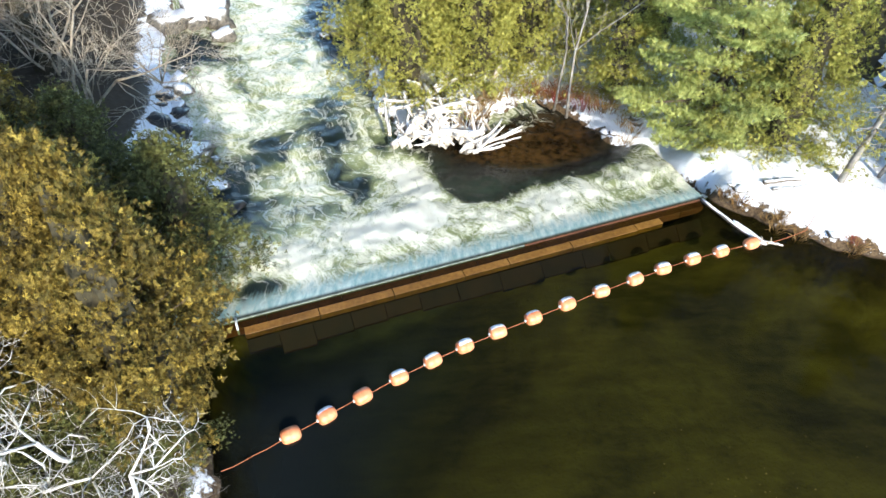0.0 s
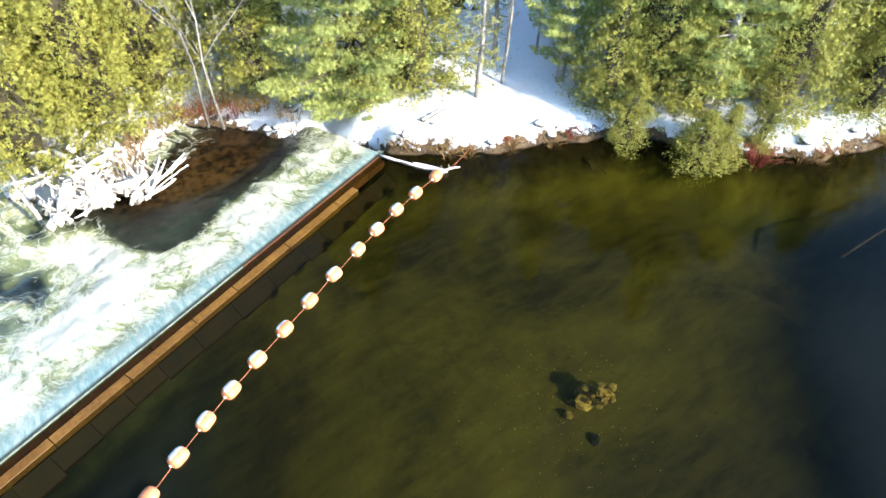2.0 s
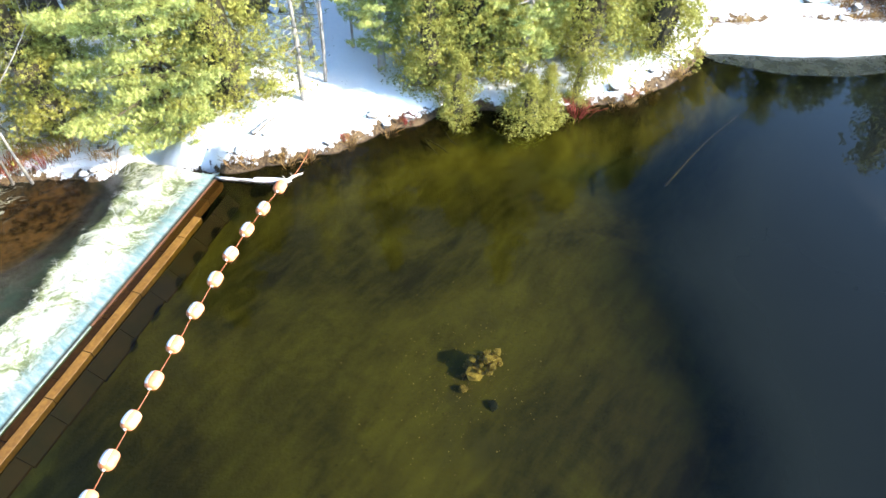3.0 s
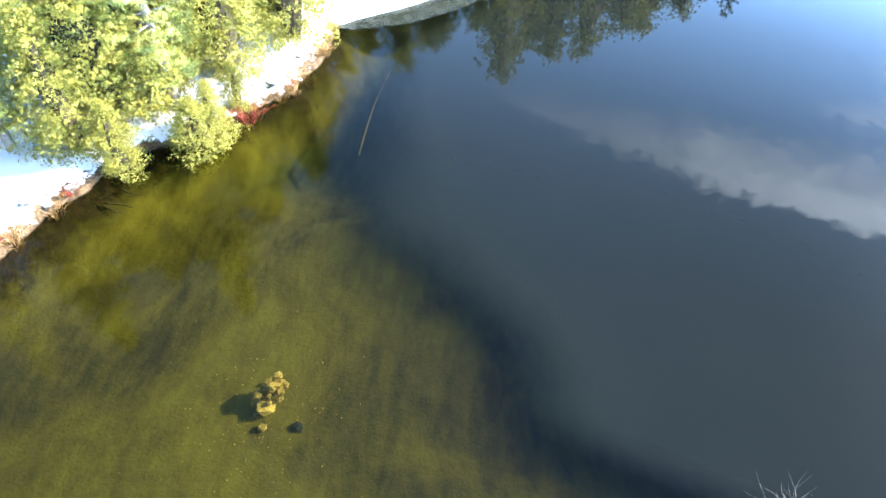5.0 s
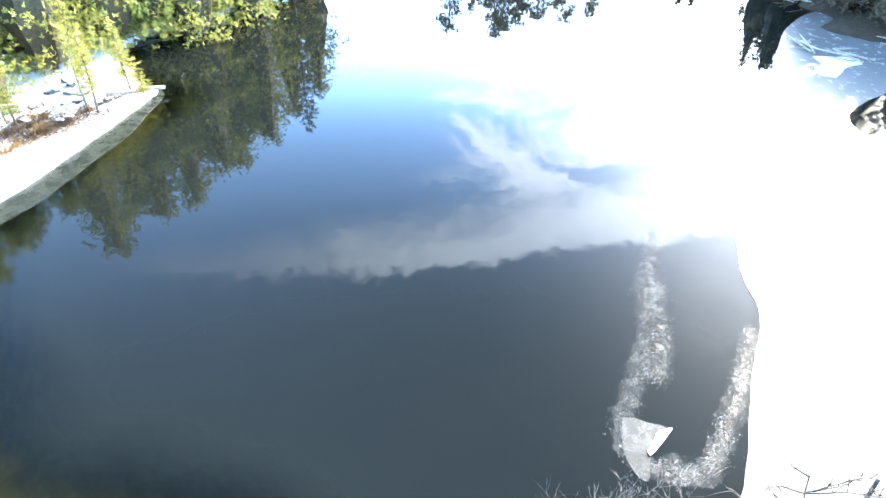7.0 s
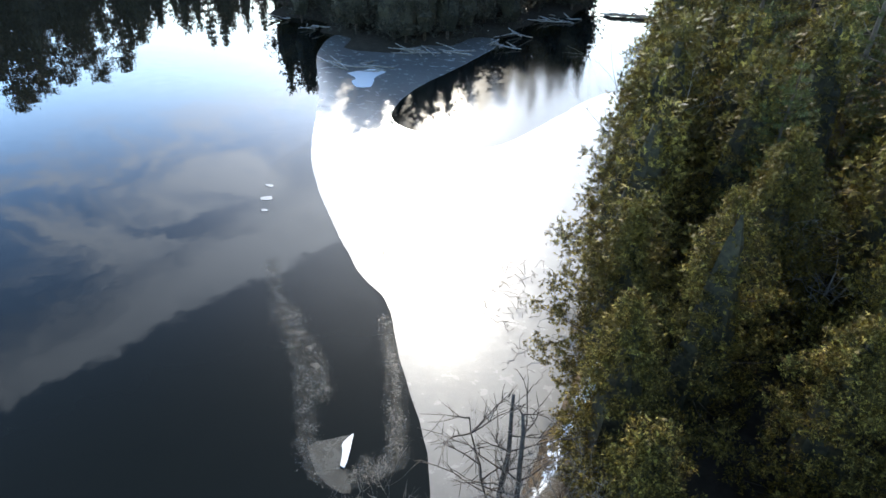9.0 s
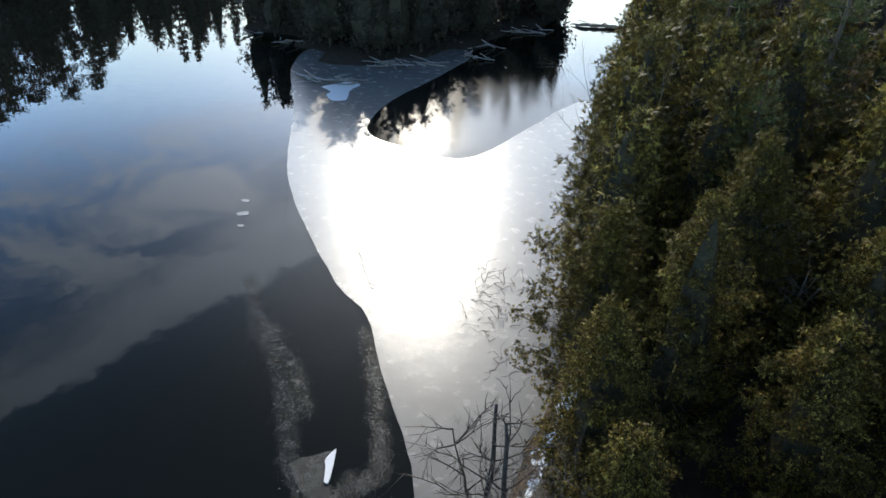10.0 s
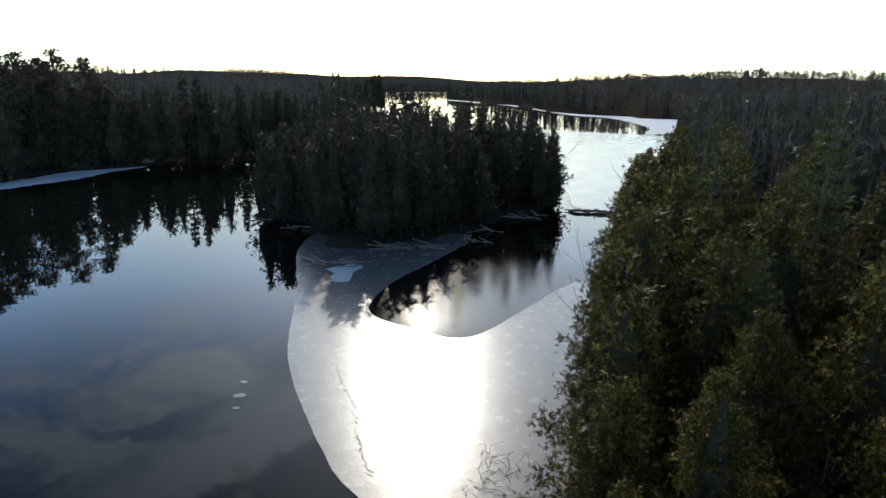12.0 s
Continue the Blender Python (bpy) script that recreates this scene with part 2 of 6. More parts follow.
def make_rapids():
    """White water: foam streaks drawn out along the flow over dark green water, brown in the shallow cove."""
    m, k = material("white_water")
    at = place_of(k)
    away = k.vec("DOT_PRODUCT", k.vec("SUBTRACT", at, tuple(DAM_A)), tuple(DAM_Y))
    stream, white, brown = (k.add("ShaderNodeAttribute") for _ in range(3))
    stream.attribute_name, white.attribute_name, brown.attribute_name = "stream", "foam", "shallow"
    bend = k.noise(at, 0.38, 3.0, 0.5, 0.0, 1)
    warped = k.vec("ADD", stream.outputs["Vector"], k.vec("SCALE", k.vec("SUBTRACT", bend, (0.5, 0.5, 0.5)), scale=2.4))
    big = k.noise(warped, 0.40, 6.0, 0.58, 0.8)
    veins = k.noise(warped, 1.3, 10.0, 0.70, 0.9)
    curl = k.noise(warped, 0.8, 5.0, 0.58, 0.9)
    lace = k.math("ABSOLUTE", k.math("SUBTRACT", curl, 0.5))
    fine = k.noise(at, 9.0, 5.0, 0.72)
    spray = k.noise(warped, 4.2, 10.0, 0.76, 0.8)
    body = k.math("ADD", white.outputs["Fac"], k.math("MULTIPLY", k.math("SUBTRACT", big, 0.5), 2.4))
    thick = k.math("ADD", body, k.math("ADD", k.math("MULTIPLY", k.math("SUBTRACT", veins, 0.5), 2.1), k.math("MULTIPLY", k.math("SUBTRACT", spray, 0.5), 1.8)))
    thick = k.math("ADD", thick, k.math("MULTIPLY", k.math("SUBTRACT", fine, 0.5), 0.9))
    foam = k.ramp(thick, 0.26, 0.98)
    threads = k.math("MULTIPLY", k.ramp(lace, 0.0, 0.030, 1.0, 0.0), k.ramp(body, -0.25, 0.40))
    foam = k.math("MAXIMUM", foam, k.math("MULTIPLY", threads, 0.65))
    deep = k.mix(k.ramp(big, 0.3, 0.7), (0.008, 0.013, 0.012), (0.030, 0.044, 0.032))
    pebbles = k.noise(at, 3.2, 6.0, 0.7)
    stone = k.mix(k.ramp(k.math("ADD", k.math("MULTIPLY", pebbles, 0.6), k.math("MULTIPLY", k.noise(at, 0.7, 3.0), 0.4)), 0.38, 0.64), (0.006, 0.0035, 0.0015), (0.060, 0.032, 0.010))
    deep = k.mix(brown.outputs["Fac"], deep, stone)
    milk = k.mix(k.ramp(body, 0.02, 0.55), deep, k.mix(k.ramp(veins, 0.35, 0.65), (0.19, 0.225, 0.10), (0.40, 0.43, 0.22)))
    c = k.mix(foam, milk, (0.80, 0.79, 0.66))
    lip = k.add("ShaderNodeMapping")
    k.link(at, lip.inputs[0])
    lip.inputs["Rotation"].default_value, lip.inputs["Scale"].default_value = (0, 0, -math.atan2(DAM_X.y, DAM_X.x)), (2.2, 0.4, 1.0)
    falls = k.noise(lip.outputs[0], 2.4, 6.0, 0.7)
    # the cyan of skylit shade below the crest is put into the sheet's colour
    sheet = k.mix(k.ramp(falls, 0.35, 0.65), (0.29, 0.46, 0.44), (0.60, 0.71, 0.64))
    sheet = k.mix(k.ramp(away, 0.02, 0.22), (0.045, 0.045, 0.030), sheet)
    c = k.mix(k.ramp(k.math("ADD", away, k.math("MULTIPLY", k.math("SUBTRACT", falls, 0.5), 1.4)), 0.3, 1.15), sheet, c)
    rough = k.math("MULTIPLY_ADD", foam, 0.55, 0.10)
    h = k.math("ADD", k.math("MULTIPLY", veins, 0.6), k.math("MULTIPLY", fine, 0.4))
    finish(k, surface(k, c, rough, k.bump(h, 0.6, 0.10), 0.12))
    return m


def make_ice(name, dark, light, rough, clear, spec=0.5):
    m, k = material(name)
    at = place_of(k)
    n1, n2, n3 = k.noise(at, 0.18, 4.0, 0.6, 0.5), k.noise(at, 1.3, 5.0, 0.65), k.noise(at, 14.0, 3.0, 0.7)
    f = k.ramp(k.math("ADD", k.math("MULTIPLY", n1, 0.6), k.math("MULTIPLY", n2, 0.4)), 0.35, 0.65)
    r = k.ramp(n2, 0.3, 0.7, rough * 0.92, rough * 1.08)
    s = surface(k, k.mix(f, dark, light), r, k.bump(k.math("ADD", n2, k.math("MULTIPLY", n3, 0.5)), 0.35, 0.02), spec)
    if clear:
        glass = k.add("ShaderNodeBsdfTransparent")
        glass.inputs[0].default_value = (0.7, 0.72, 0.7, 1)
        both = k.add("ShaderNodeMixShader")
        k.link(k.ramp(k.math("ADD", k.math("MULTIPLY", n2, 0.65), k.math("MULTIPLY", n3, 0.35)), 0.40, 0.58, clear, clear * 0.45), both.inputs[0])
        k.link(s, both.inputs[1])
        k.link(glass.outputs[0], both.inputs[2])
        s = both.outputs[0]
    finish(k, s)
    return m


def make_skim(name, low, high, fading):
    """New ice a few millimetres thick: a faint grainy grey film over the water."""
    m, k = material(name)
    at = place_of(k)
    film = k.add("ShaderNodeBsdfDiffuse")
    film.inputs[0].default_value = (0.30, 0.31, 0.30, 1)
    clear = k.add("ShaderNodeBsdfTransparent")
    both = k.add("ShaderNodeMixShader")
    grain = k.math("ADD", k.math("MULTIPLY", k.noise(at, 9.0, 5.0, 0.7), 0.5), k.math("MULTIPLY", k.noise(at, 0.5, 4.0, 0.6), 0.5))
    cover = k.ramp(grain, 0.40, 0.66, low, high)
    if fading:                                        # thinner towards the open water
        cover = k.math("MULTIPLY", cover, k.ramp(k.vec("DOT_PRODUCT", at, (-0.45, -0.89, 0.0)), 9.5, 15.5))
    k.link(k.math("SUBTRACT", 1.0, cover), both.inputs[0])
    k.link(film.outputs[0], both.inputs[1])
    k.link(clear.outputs[0], both.inputs[2])
    finish(k, both.outputs[0])
    return m


GROUND = make_ground()
LAKE = make_water("brown_lake_water", (0.41, 0.42, 0.25), 0.014, 0.018, 1.6)
RAPIDS = make_rapids()
ICE = make_ice("white_lake_ice", (0.176, 0.170, 0.160), (0.206, 0.200, 0.190), 0.26, 0.0)
THIN_ICE = make_ice("thin_grey_ice", (0.026, 0.032, 0.024), (0.034, 0.039, 0.029), 0.4, 0.45, 0.3)
BRASH = make_ice("broken_grey_ice", (0.035, 0.038, 0.039), (0.115, 0.122, 0.12), 0.35, 0.7, 0.35)
SKIM = make_skim("new_skim_ice", 0.03, 0.11, True)
SLUSH = make_skim("wet_slush", 0.02, 0.125, False)
LAKE_ICE = make_ice("wet_channel_ice", (0.24, 0.23, 0.21), (0.32, 0.31, 0.28), 0.24, 0.0)
FLOE_ICE = make_ice("wet_grey_floe_ice", (0.022, 0.026, 0.026), (0.055, 0.06, 0.06), 0.5, 0.4, 0.2)
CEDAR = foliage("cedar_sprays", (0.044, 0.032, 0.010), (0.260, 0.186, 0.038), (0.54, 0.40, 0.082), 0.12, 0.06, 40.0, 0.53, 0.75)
CEDAR_GREEN = foliage("green_cedar_sprays", (0.175, 0.180, 0.036), (0.400, 0.375, 0.085), (0.54, 0.50, 0.13), 0.2, 0.28, 36.0, 0.53)
PINE = foliage("pine_needles", (0.200, 0.235, 0.060), (0.430, 0.455, 0.140), (0.56, 0.56, 0.20), 0.2, 0.18, 36.0, 0.53)
# darker copy of the pine needles, with backlight and shade put into the colour
SHADED_PINE = foliage("shaded_pine_needles", (0.052, 0.056, 0.020), (0.140, 0.145, 0.046), (0.24, 0.24, 0.080), 0.1, 0.05, 24.0, 0.53)
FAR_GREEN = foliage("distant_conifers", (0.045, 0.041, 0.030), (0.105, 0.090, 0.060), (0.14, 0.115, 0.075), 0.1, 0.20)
# crown cores: the shade between the sprays is put into this dark colour
INNER = stained("dark_crown_core", (0.020, 0.018, 0.010), (0.075, 0.060, 0.030), 5.0)
BARK = stained("brown_bark", (0.045, 0.032, 0.022), (0.16, 0.12, 0.085), 14.0)
GREY_BARK = stained("grey_bark", (0.13, 0.115, 0.10), (0.36, 0.33, 0.29), 12.0)
TAN_TWIG = stained("pale_tan_twigs", (0.20, 0.165, 0.12), (0.48, 0.41, 0.31), 9.0)
BLEACHED = stained("bleached_wood", (0.46, 0.44, 0.41), (0.80, 0.78, 0.73), 10.0)
DARK_TWIG = stained("dark_twigs", (0.05, 0.04, 0.035), (0.13, 0.11, 0.09), 9.0)
FAR_GREY = stained("bare_hill_woods", (0.115, 0.086, 0.068), (0.24, 0.182, 0.142), 0.6, 1.0, 0.02, 0.0)
PLANK = stained("wet_orange_plank", (0.12, 0.054, 0.010), (0.24, 0.118, 0.025), 7.0, 0.5)
SILL = stained("wet_dark_timber", (0.10, 0.038, 0.019), (0.20, 0.082, 0.042), 8.0, 0.5)
APRON = stained("brown_sunken_board", (0.010, 0.005, 0.003), (0.034, 0.014, 0.006), 1.2, 0.6)
RAIL = stained("algae_grey_timber", (0.08, 0.10, 0.08), (0.20, 0.23, 0.19), 9.0, 0.6)
ORANGE = stained("faded_orange_plastic", (0.64, 0.20, 0.08), (0.78, 0.33, 0.16), 5.0, 0.45, 0.003, 0.5)
ROPE = stained("orange_rope", (0.35, 0.10, 0.04), (0.60, 0.24, 0.12), 40.0)
STEEL = stained("dull_pipe_metal", (0.45, 0.46, 0.46), (0.70, 0.70, 0.70), 15.0, 0.4)
STONE = stained("lake_stones", (0.16, 0.10, 0.04), (0.80, 0.56, 0.26), 4.0)
DARK_STONE = stained("wet_dark_rock", (0.012, 0.013, 0.014), (0.055, 0.052, 0.048), 4.0, 0.35)
RED_TWIG = stained("red_osier_twigs", (0.16, 0.02, 0.015), (0.34, 0.06, 0.04), 12.0)
BROWN_TWIG = stained("brown_shrub_twigs", (0.075, 0.045, 0.026), (0.24, 0.15, 0.085), 8.0)
REED = stained("dry_brown_grass", (0.14, 0.07, 0.02), (0.42, 0.27, 0.10), 8.0)


def make_capped(name, dark, light, fine, low, high):
    """Stone or wood with snow lying on what faces up."""
    m, k = material(name)
    geo = k.add("ShaderNodeNewGeometry")
    at = geo.outputs["Position"]
    n1, n2 = k.noise(at, fine, 5.0, 0.65), k.noise(at, 1.7, 3.0)
    upward = k.vec("DOT_PRODUCT", geo.outputs["Normal"], (0.0, 0.0, 1.0))
    cap = k.ramp(k.math("ADD", upward, k.math("MULTIPLY", k.math("SUBTRACT", n2, 0.5), 0.9)), low, high)
    c = k.mix(cap, k.mix(k.ramp(n1, 0.3, 0.7), dark, light), (0.87, 0.88, 0.90))
    finish(k, surface(k, c, k.ramp(cap, 0, 1, 0.75, 0.6), k.bump(n1, 0.5, 0.03), 0.3))
    return m


SNOWY_ROCK = make_capped("snow_capped_rock", (0.05, 0.045, 0.04), (0.20, 0.18, 0.15), 5.0, 0.5, 0.8)
SNOWY_LOG = make_capped("snow_dusted_driftwood", (0.17, 0.13, 0.09), (0.52, 0.44, 0.34), 6.0, 0.72, 1.06)
JAM_LOG = make_capped("snow_covered_jam_wood", (0.30, 0.26, 0.21), (0.66, 0.60, 0.52), 6.0, 0.5, 0.95)
DARK_LOG = make_capped("snow_dusted_dark_log", (0.05, 0.04, 0.03), (0.17, 0.14, 0.11), 9.0, 0.5, 0.8)


def make_snow():
    m, k = material("snow")
    at = place_of(k)
    n1, n2 = k.noise(at, 3.0, 4.0), k.noise(at, 20.0, 3.0)
    finish(k, surface(k, k.mix(n1, (0.80, 0.82, 0.85), (0.90, 0.90, 0.90)), 0.6, k.bump(k.math("ADD", n1, n2), 0.5, 0.03), 0.3))
    return m


SNOW = make_snow()


# ------------------------------------------------------------------ making meshes
def mesh_of(name, verts, faces, mat=None, smooth=False):
    me = bpy.data.meshes.new(name)
    me.from_pydata(verts if isinstance(verts, list) else verts.tolist(), [], faces if isinstance(faces, list) else faces.tolist())
    if mat:
        me.materials.append(mat)
    if smooth:
        me.polygons.foreach_set("use_smooth", [True] * len(me.polygons))
    me.update()
    return me


def part(name, me, parent, label=""):
    ob = new(name, me)
    ob.parent = parent
    return tagged(ob, label)


def bm_mesh(name, bm, mat, smooth=False):
    me = bpy.data.meshes.new(name)
    bm.to_mesh(me)
    bm.free()
    me.materials.append(mat)
    if smooth:
        me.polygons.foreach_set("use_smooth", [True] * len(me.polygons))
    return me


class Tubes:
    """Tapered tubes for trunks, limbs and twigs, gathered into one mesh."""

    def __init__(self):
        self.v, self.f = [], []

    def run(self, points, radii, sides=5):
        first = len(self.v)
        for i, p in enumerate(points):
            p = Vector(p)
            ahead = (Vector(points[min(i + 1, len(points) - 1)]) - Vector(points[max(i - 1, 0)])).normalized()
            side = ahead.cross(Vector((0.13, 0.31, 0.94)))
            side = side.normalized() if side.length > 0.05 else Vector((1, 0, 0))
            other = ahead.cross(side)
            for k in range(sides):
                a = k * math.tau / sides
                self.v.append(tuple(p + (side * math.cos(a) + other * math.sin(a)) * radii[i]))
        for i in range(len(points) - 1):
            for k in range(sides):
                a, b = first + i * sides + k, first + i * sides + (k + 1) % sides
                self.f.append((a, b, b + sides, a + sides))
        self.f.append(tuple(first + k for k in range(sides))[::-1])
        self.f.append(tuple(first + (len(points) - 1) * sides + k for k in range(sides)))

    def mesh(self, name, mat):
        return mesh_of(name, self.v, self.f, mat, True)


def sprays(rng, centres, outs, length, lobes, width, upright=0.25, spread=1.0):
    """Flat fans of leaf blades: one fan at each centre, hanging on the outside of the crown with its face outwards."""
    n = len(centres)
    centres, outs = np.asarray(centres), np.asarray(outs, float)
    outs = outs / (np.linalg.norm(outs, axis=1)[:, None] + 1e-9)
    out = outs * 0.55 + rng.normal(0, 0.5 * spread, (n, 3)) + np.array([0, 0, upright])
    out /= np.linalg.norm(out, axis=1)[:, None] + 1e-9
    side = np.cross(out, outs + np.array([0, 0, 0.5]) + rng.normal(0, 0.35, (n, 3)))
    side /= np.linalg.norm(side, axis=1)[:, None] + 1e-9
    face = np.cross(out, side)
    size = length * rng.uniform(0.6, 1.35, n)
    angles = np.linspace(-1.15, 1.15, lobes) if lobes > 1 else np.zeros(1)
    verts = []
    for a in angles:
        reach = (1.0 - 0.30 * abs(a)) * size[:, None] * rng.uniform(0.75, 1.2, (n, 1))
        along = out * math.cos(a) + side * math.sin(a) + face * rng.normal(0, 0.25, (n, 1))
        across = side * math.cos(a) - out * math.sin(a)
        root = centres + along * reach * 0.1
        verts += [root + across * width * reach, root + along * reach, root - across * width * reach]
    return np.stack(verts, 1).reshape(-1, 3)


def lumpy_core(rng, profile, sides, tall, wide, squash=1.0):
    """A solid core, coloured dark for the shade inside a crown: rings of uneven width."""
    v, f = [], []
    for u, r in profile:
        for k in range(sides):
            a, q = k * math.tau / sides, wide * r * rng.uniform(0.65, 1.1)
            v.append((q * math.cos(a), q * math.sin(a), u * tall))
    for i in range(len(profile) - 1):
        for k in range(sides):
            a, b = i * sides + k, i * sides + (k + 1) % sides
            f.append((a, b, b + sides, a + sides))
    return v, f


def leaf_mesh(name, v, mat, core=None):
    """Leaves, and under them the core whose dark colour stands for inner shade."""
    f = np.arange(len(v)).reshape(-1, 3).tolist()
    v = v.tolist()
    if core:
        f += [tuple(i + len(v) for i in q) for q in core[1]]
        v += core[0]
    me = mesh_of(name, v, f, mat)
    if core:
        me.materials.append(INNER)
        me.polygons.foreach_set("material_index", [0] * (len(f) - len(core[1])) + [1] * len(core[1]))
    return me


# ------------------------------------------------------------------ the lie of the land
NORTH_BANK = [(-9, 2600), (-5.2, 60), (-4.8, 45), (-4.3, 36.6), (-4.6, 32), (-3.6, 28), (-3.2, 25.7), (-1.6, 23.6), (1, 23.0), (2.2, 23.6), (3.2, 25.2),
              (4.4, 26.2), (6.3, 25.0), (7.6, 22.8), (9.2, 20.6), (10.0, 19.4), (10.25, 18.2), (11.4, 17.4), (12.9, 16.3), (14.4, 15.6), (16.8, 14.8),
              (17.6, 14.2), (19.6, 13.2), (20.6, 11.8), (21.9, 10.2), (23.6, 9.0), (24.4, 7.9), (26.5, 7.4), (28.4, 7.0), (30.6, 7.2), (33.5, 7.4),
              (36.0, 5.0), (38.0, 2.4), (40.8, -0.6), (43.5, -5.0), (44.6, -6.7), (46.5, -6.6), (50, -6.6), (53, -7.3), (54.5, -8.5), (55.5, -13), (57, -17), (61, -23),
              (68, -27), (88, -32), (112, -44), (113, -58), (98, -67), (88, -72), (89, -87), (83, -97), (67, -106), (60, -130), (75, -180), (112, -236), (126, -262), (119, -316), (146, -332),
              (182, -430), (232, -560), (268, -652), (240, -694), (206, -706), (420, -2600), (2600, -2600), (2600, 2600)]
WEST_BANK = [(-18, 2600), (-17, 60), (-16, 40), (-14.6, 34.7), (-13.5, 30), (-11, 25.8), (-8.8, 21), (-7.8, 17), (-7.4, 13.6), (-6.9, 12), (-6.6, 10),
             (-5.6, 8), (-4.4, 5.5), (-3.2, 2.5), (-1.2, -1), (1.8, -3.4), (3.2, -5.2), (3.0, -8), (2.0, -11), (1.4, -14), (1.0, -16), (0.4, -20), (0.2, -28), (0.6, -40),
             (0.0, -60), (-0.6, -82), (-3, -125), (-10, -190), (-20, -230), (-30, -275), (-18, -296), (30, -318), (72, -402), (126, -470), (199, -700),
             (400, -2600), (-2600, -2600), (-2600, 2600)]
ISLAND = [(41.6, -65), (37.8, -63), (33, -60.5), (30, -57.5), (26.5, -54.5), (22.3, -56), (18.4, -60.8), (15.1, -64.5), (13.7, -71.4), (9.5, -79),
          (7.2, -82), (9, -95), (20, -110), (35, -106), (45, -92), (46, -75)]


SHELF = [(8.0, -0.6), (9.8, 0.0), (11.2, 0.7), (12.6, 1.7), (13.7, 2.4), (14.5, 3.8), (16.8, 4.9), (19.1, 5.2), (21.6, 5.6), (25, 5.6), (28, 5.2), (32, 4.0), (35, 1), (38, -2), (42, -7),
         (60, 0), (60, 40), (13, 40), (11.4, 16), (9.2, 13), (7.6, 10), (6.2, 6.6), (6.5, 2)]


def inside_distance(px, py, poly):
    """Metres from the outline, positive inside."""
    best = np.full(px.shape, 1e9)
    within = np.zeros(px.shape, bool)
    for (ax, ay), (bx, by) in zip(poly, poly[1:] + poly[:1]):
        dx, dy = bx - ax, by - ay
        u = np.clip(((px - ax) * dx + (py - ay) * dy) / (dx * dx + dy * dy), 0, 1)
        best = np.minimum(best, (px - ax - u * dx) ** 2 + (py - ay - u * dy) ** 2)
        if ay != by:
            within ^= ((ay > py) != (by > py)) & (px < dx * (py - ay) / dy + ax)
    return np.sqrt(best) * np.where(within, 1, -1)


def wavy(x, y, scale, seed=0.0):
    """Smooth waves without a period, about -1 to 1."""
    s, c = np.sin, np.cos
    x, y = x * scale + seed, y * scale - seed * 1.7
    return (s(1.7 * x + 1.3 * s(0.9 * y)) + s(1.1 * y + 2.1 * c(0.7 * x) + 0.5) + s(2.3 * x - 1.9 * y + s(1.3 * x + y))) / 3


def smooth(v, a, b):
    u = np.clip((v - a) / (b - a), 0, 1)
    return u * u * (3 - 2 * u)


def below_dam(x, y):
    return (x - DAM_A.x) * DAM_Y.x + (y - DAM_A.y) * DAM_Y.y


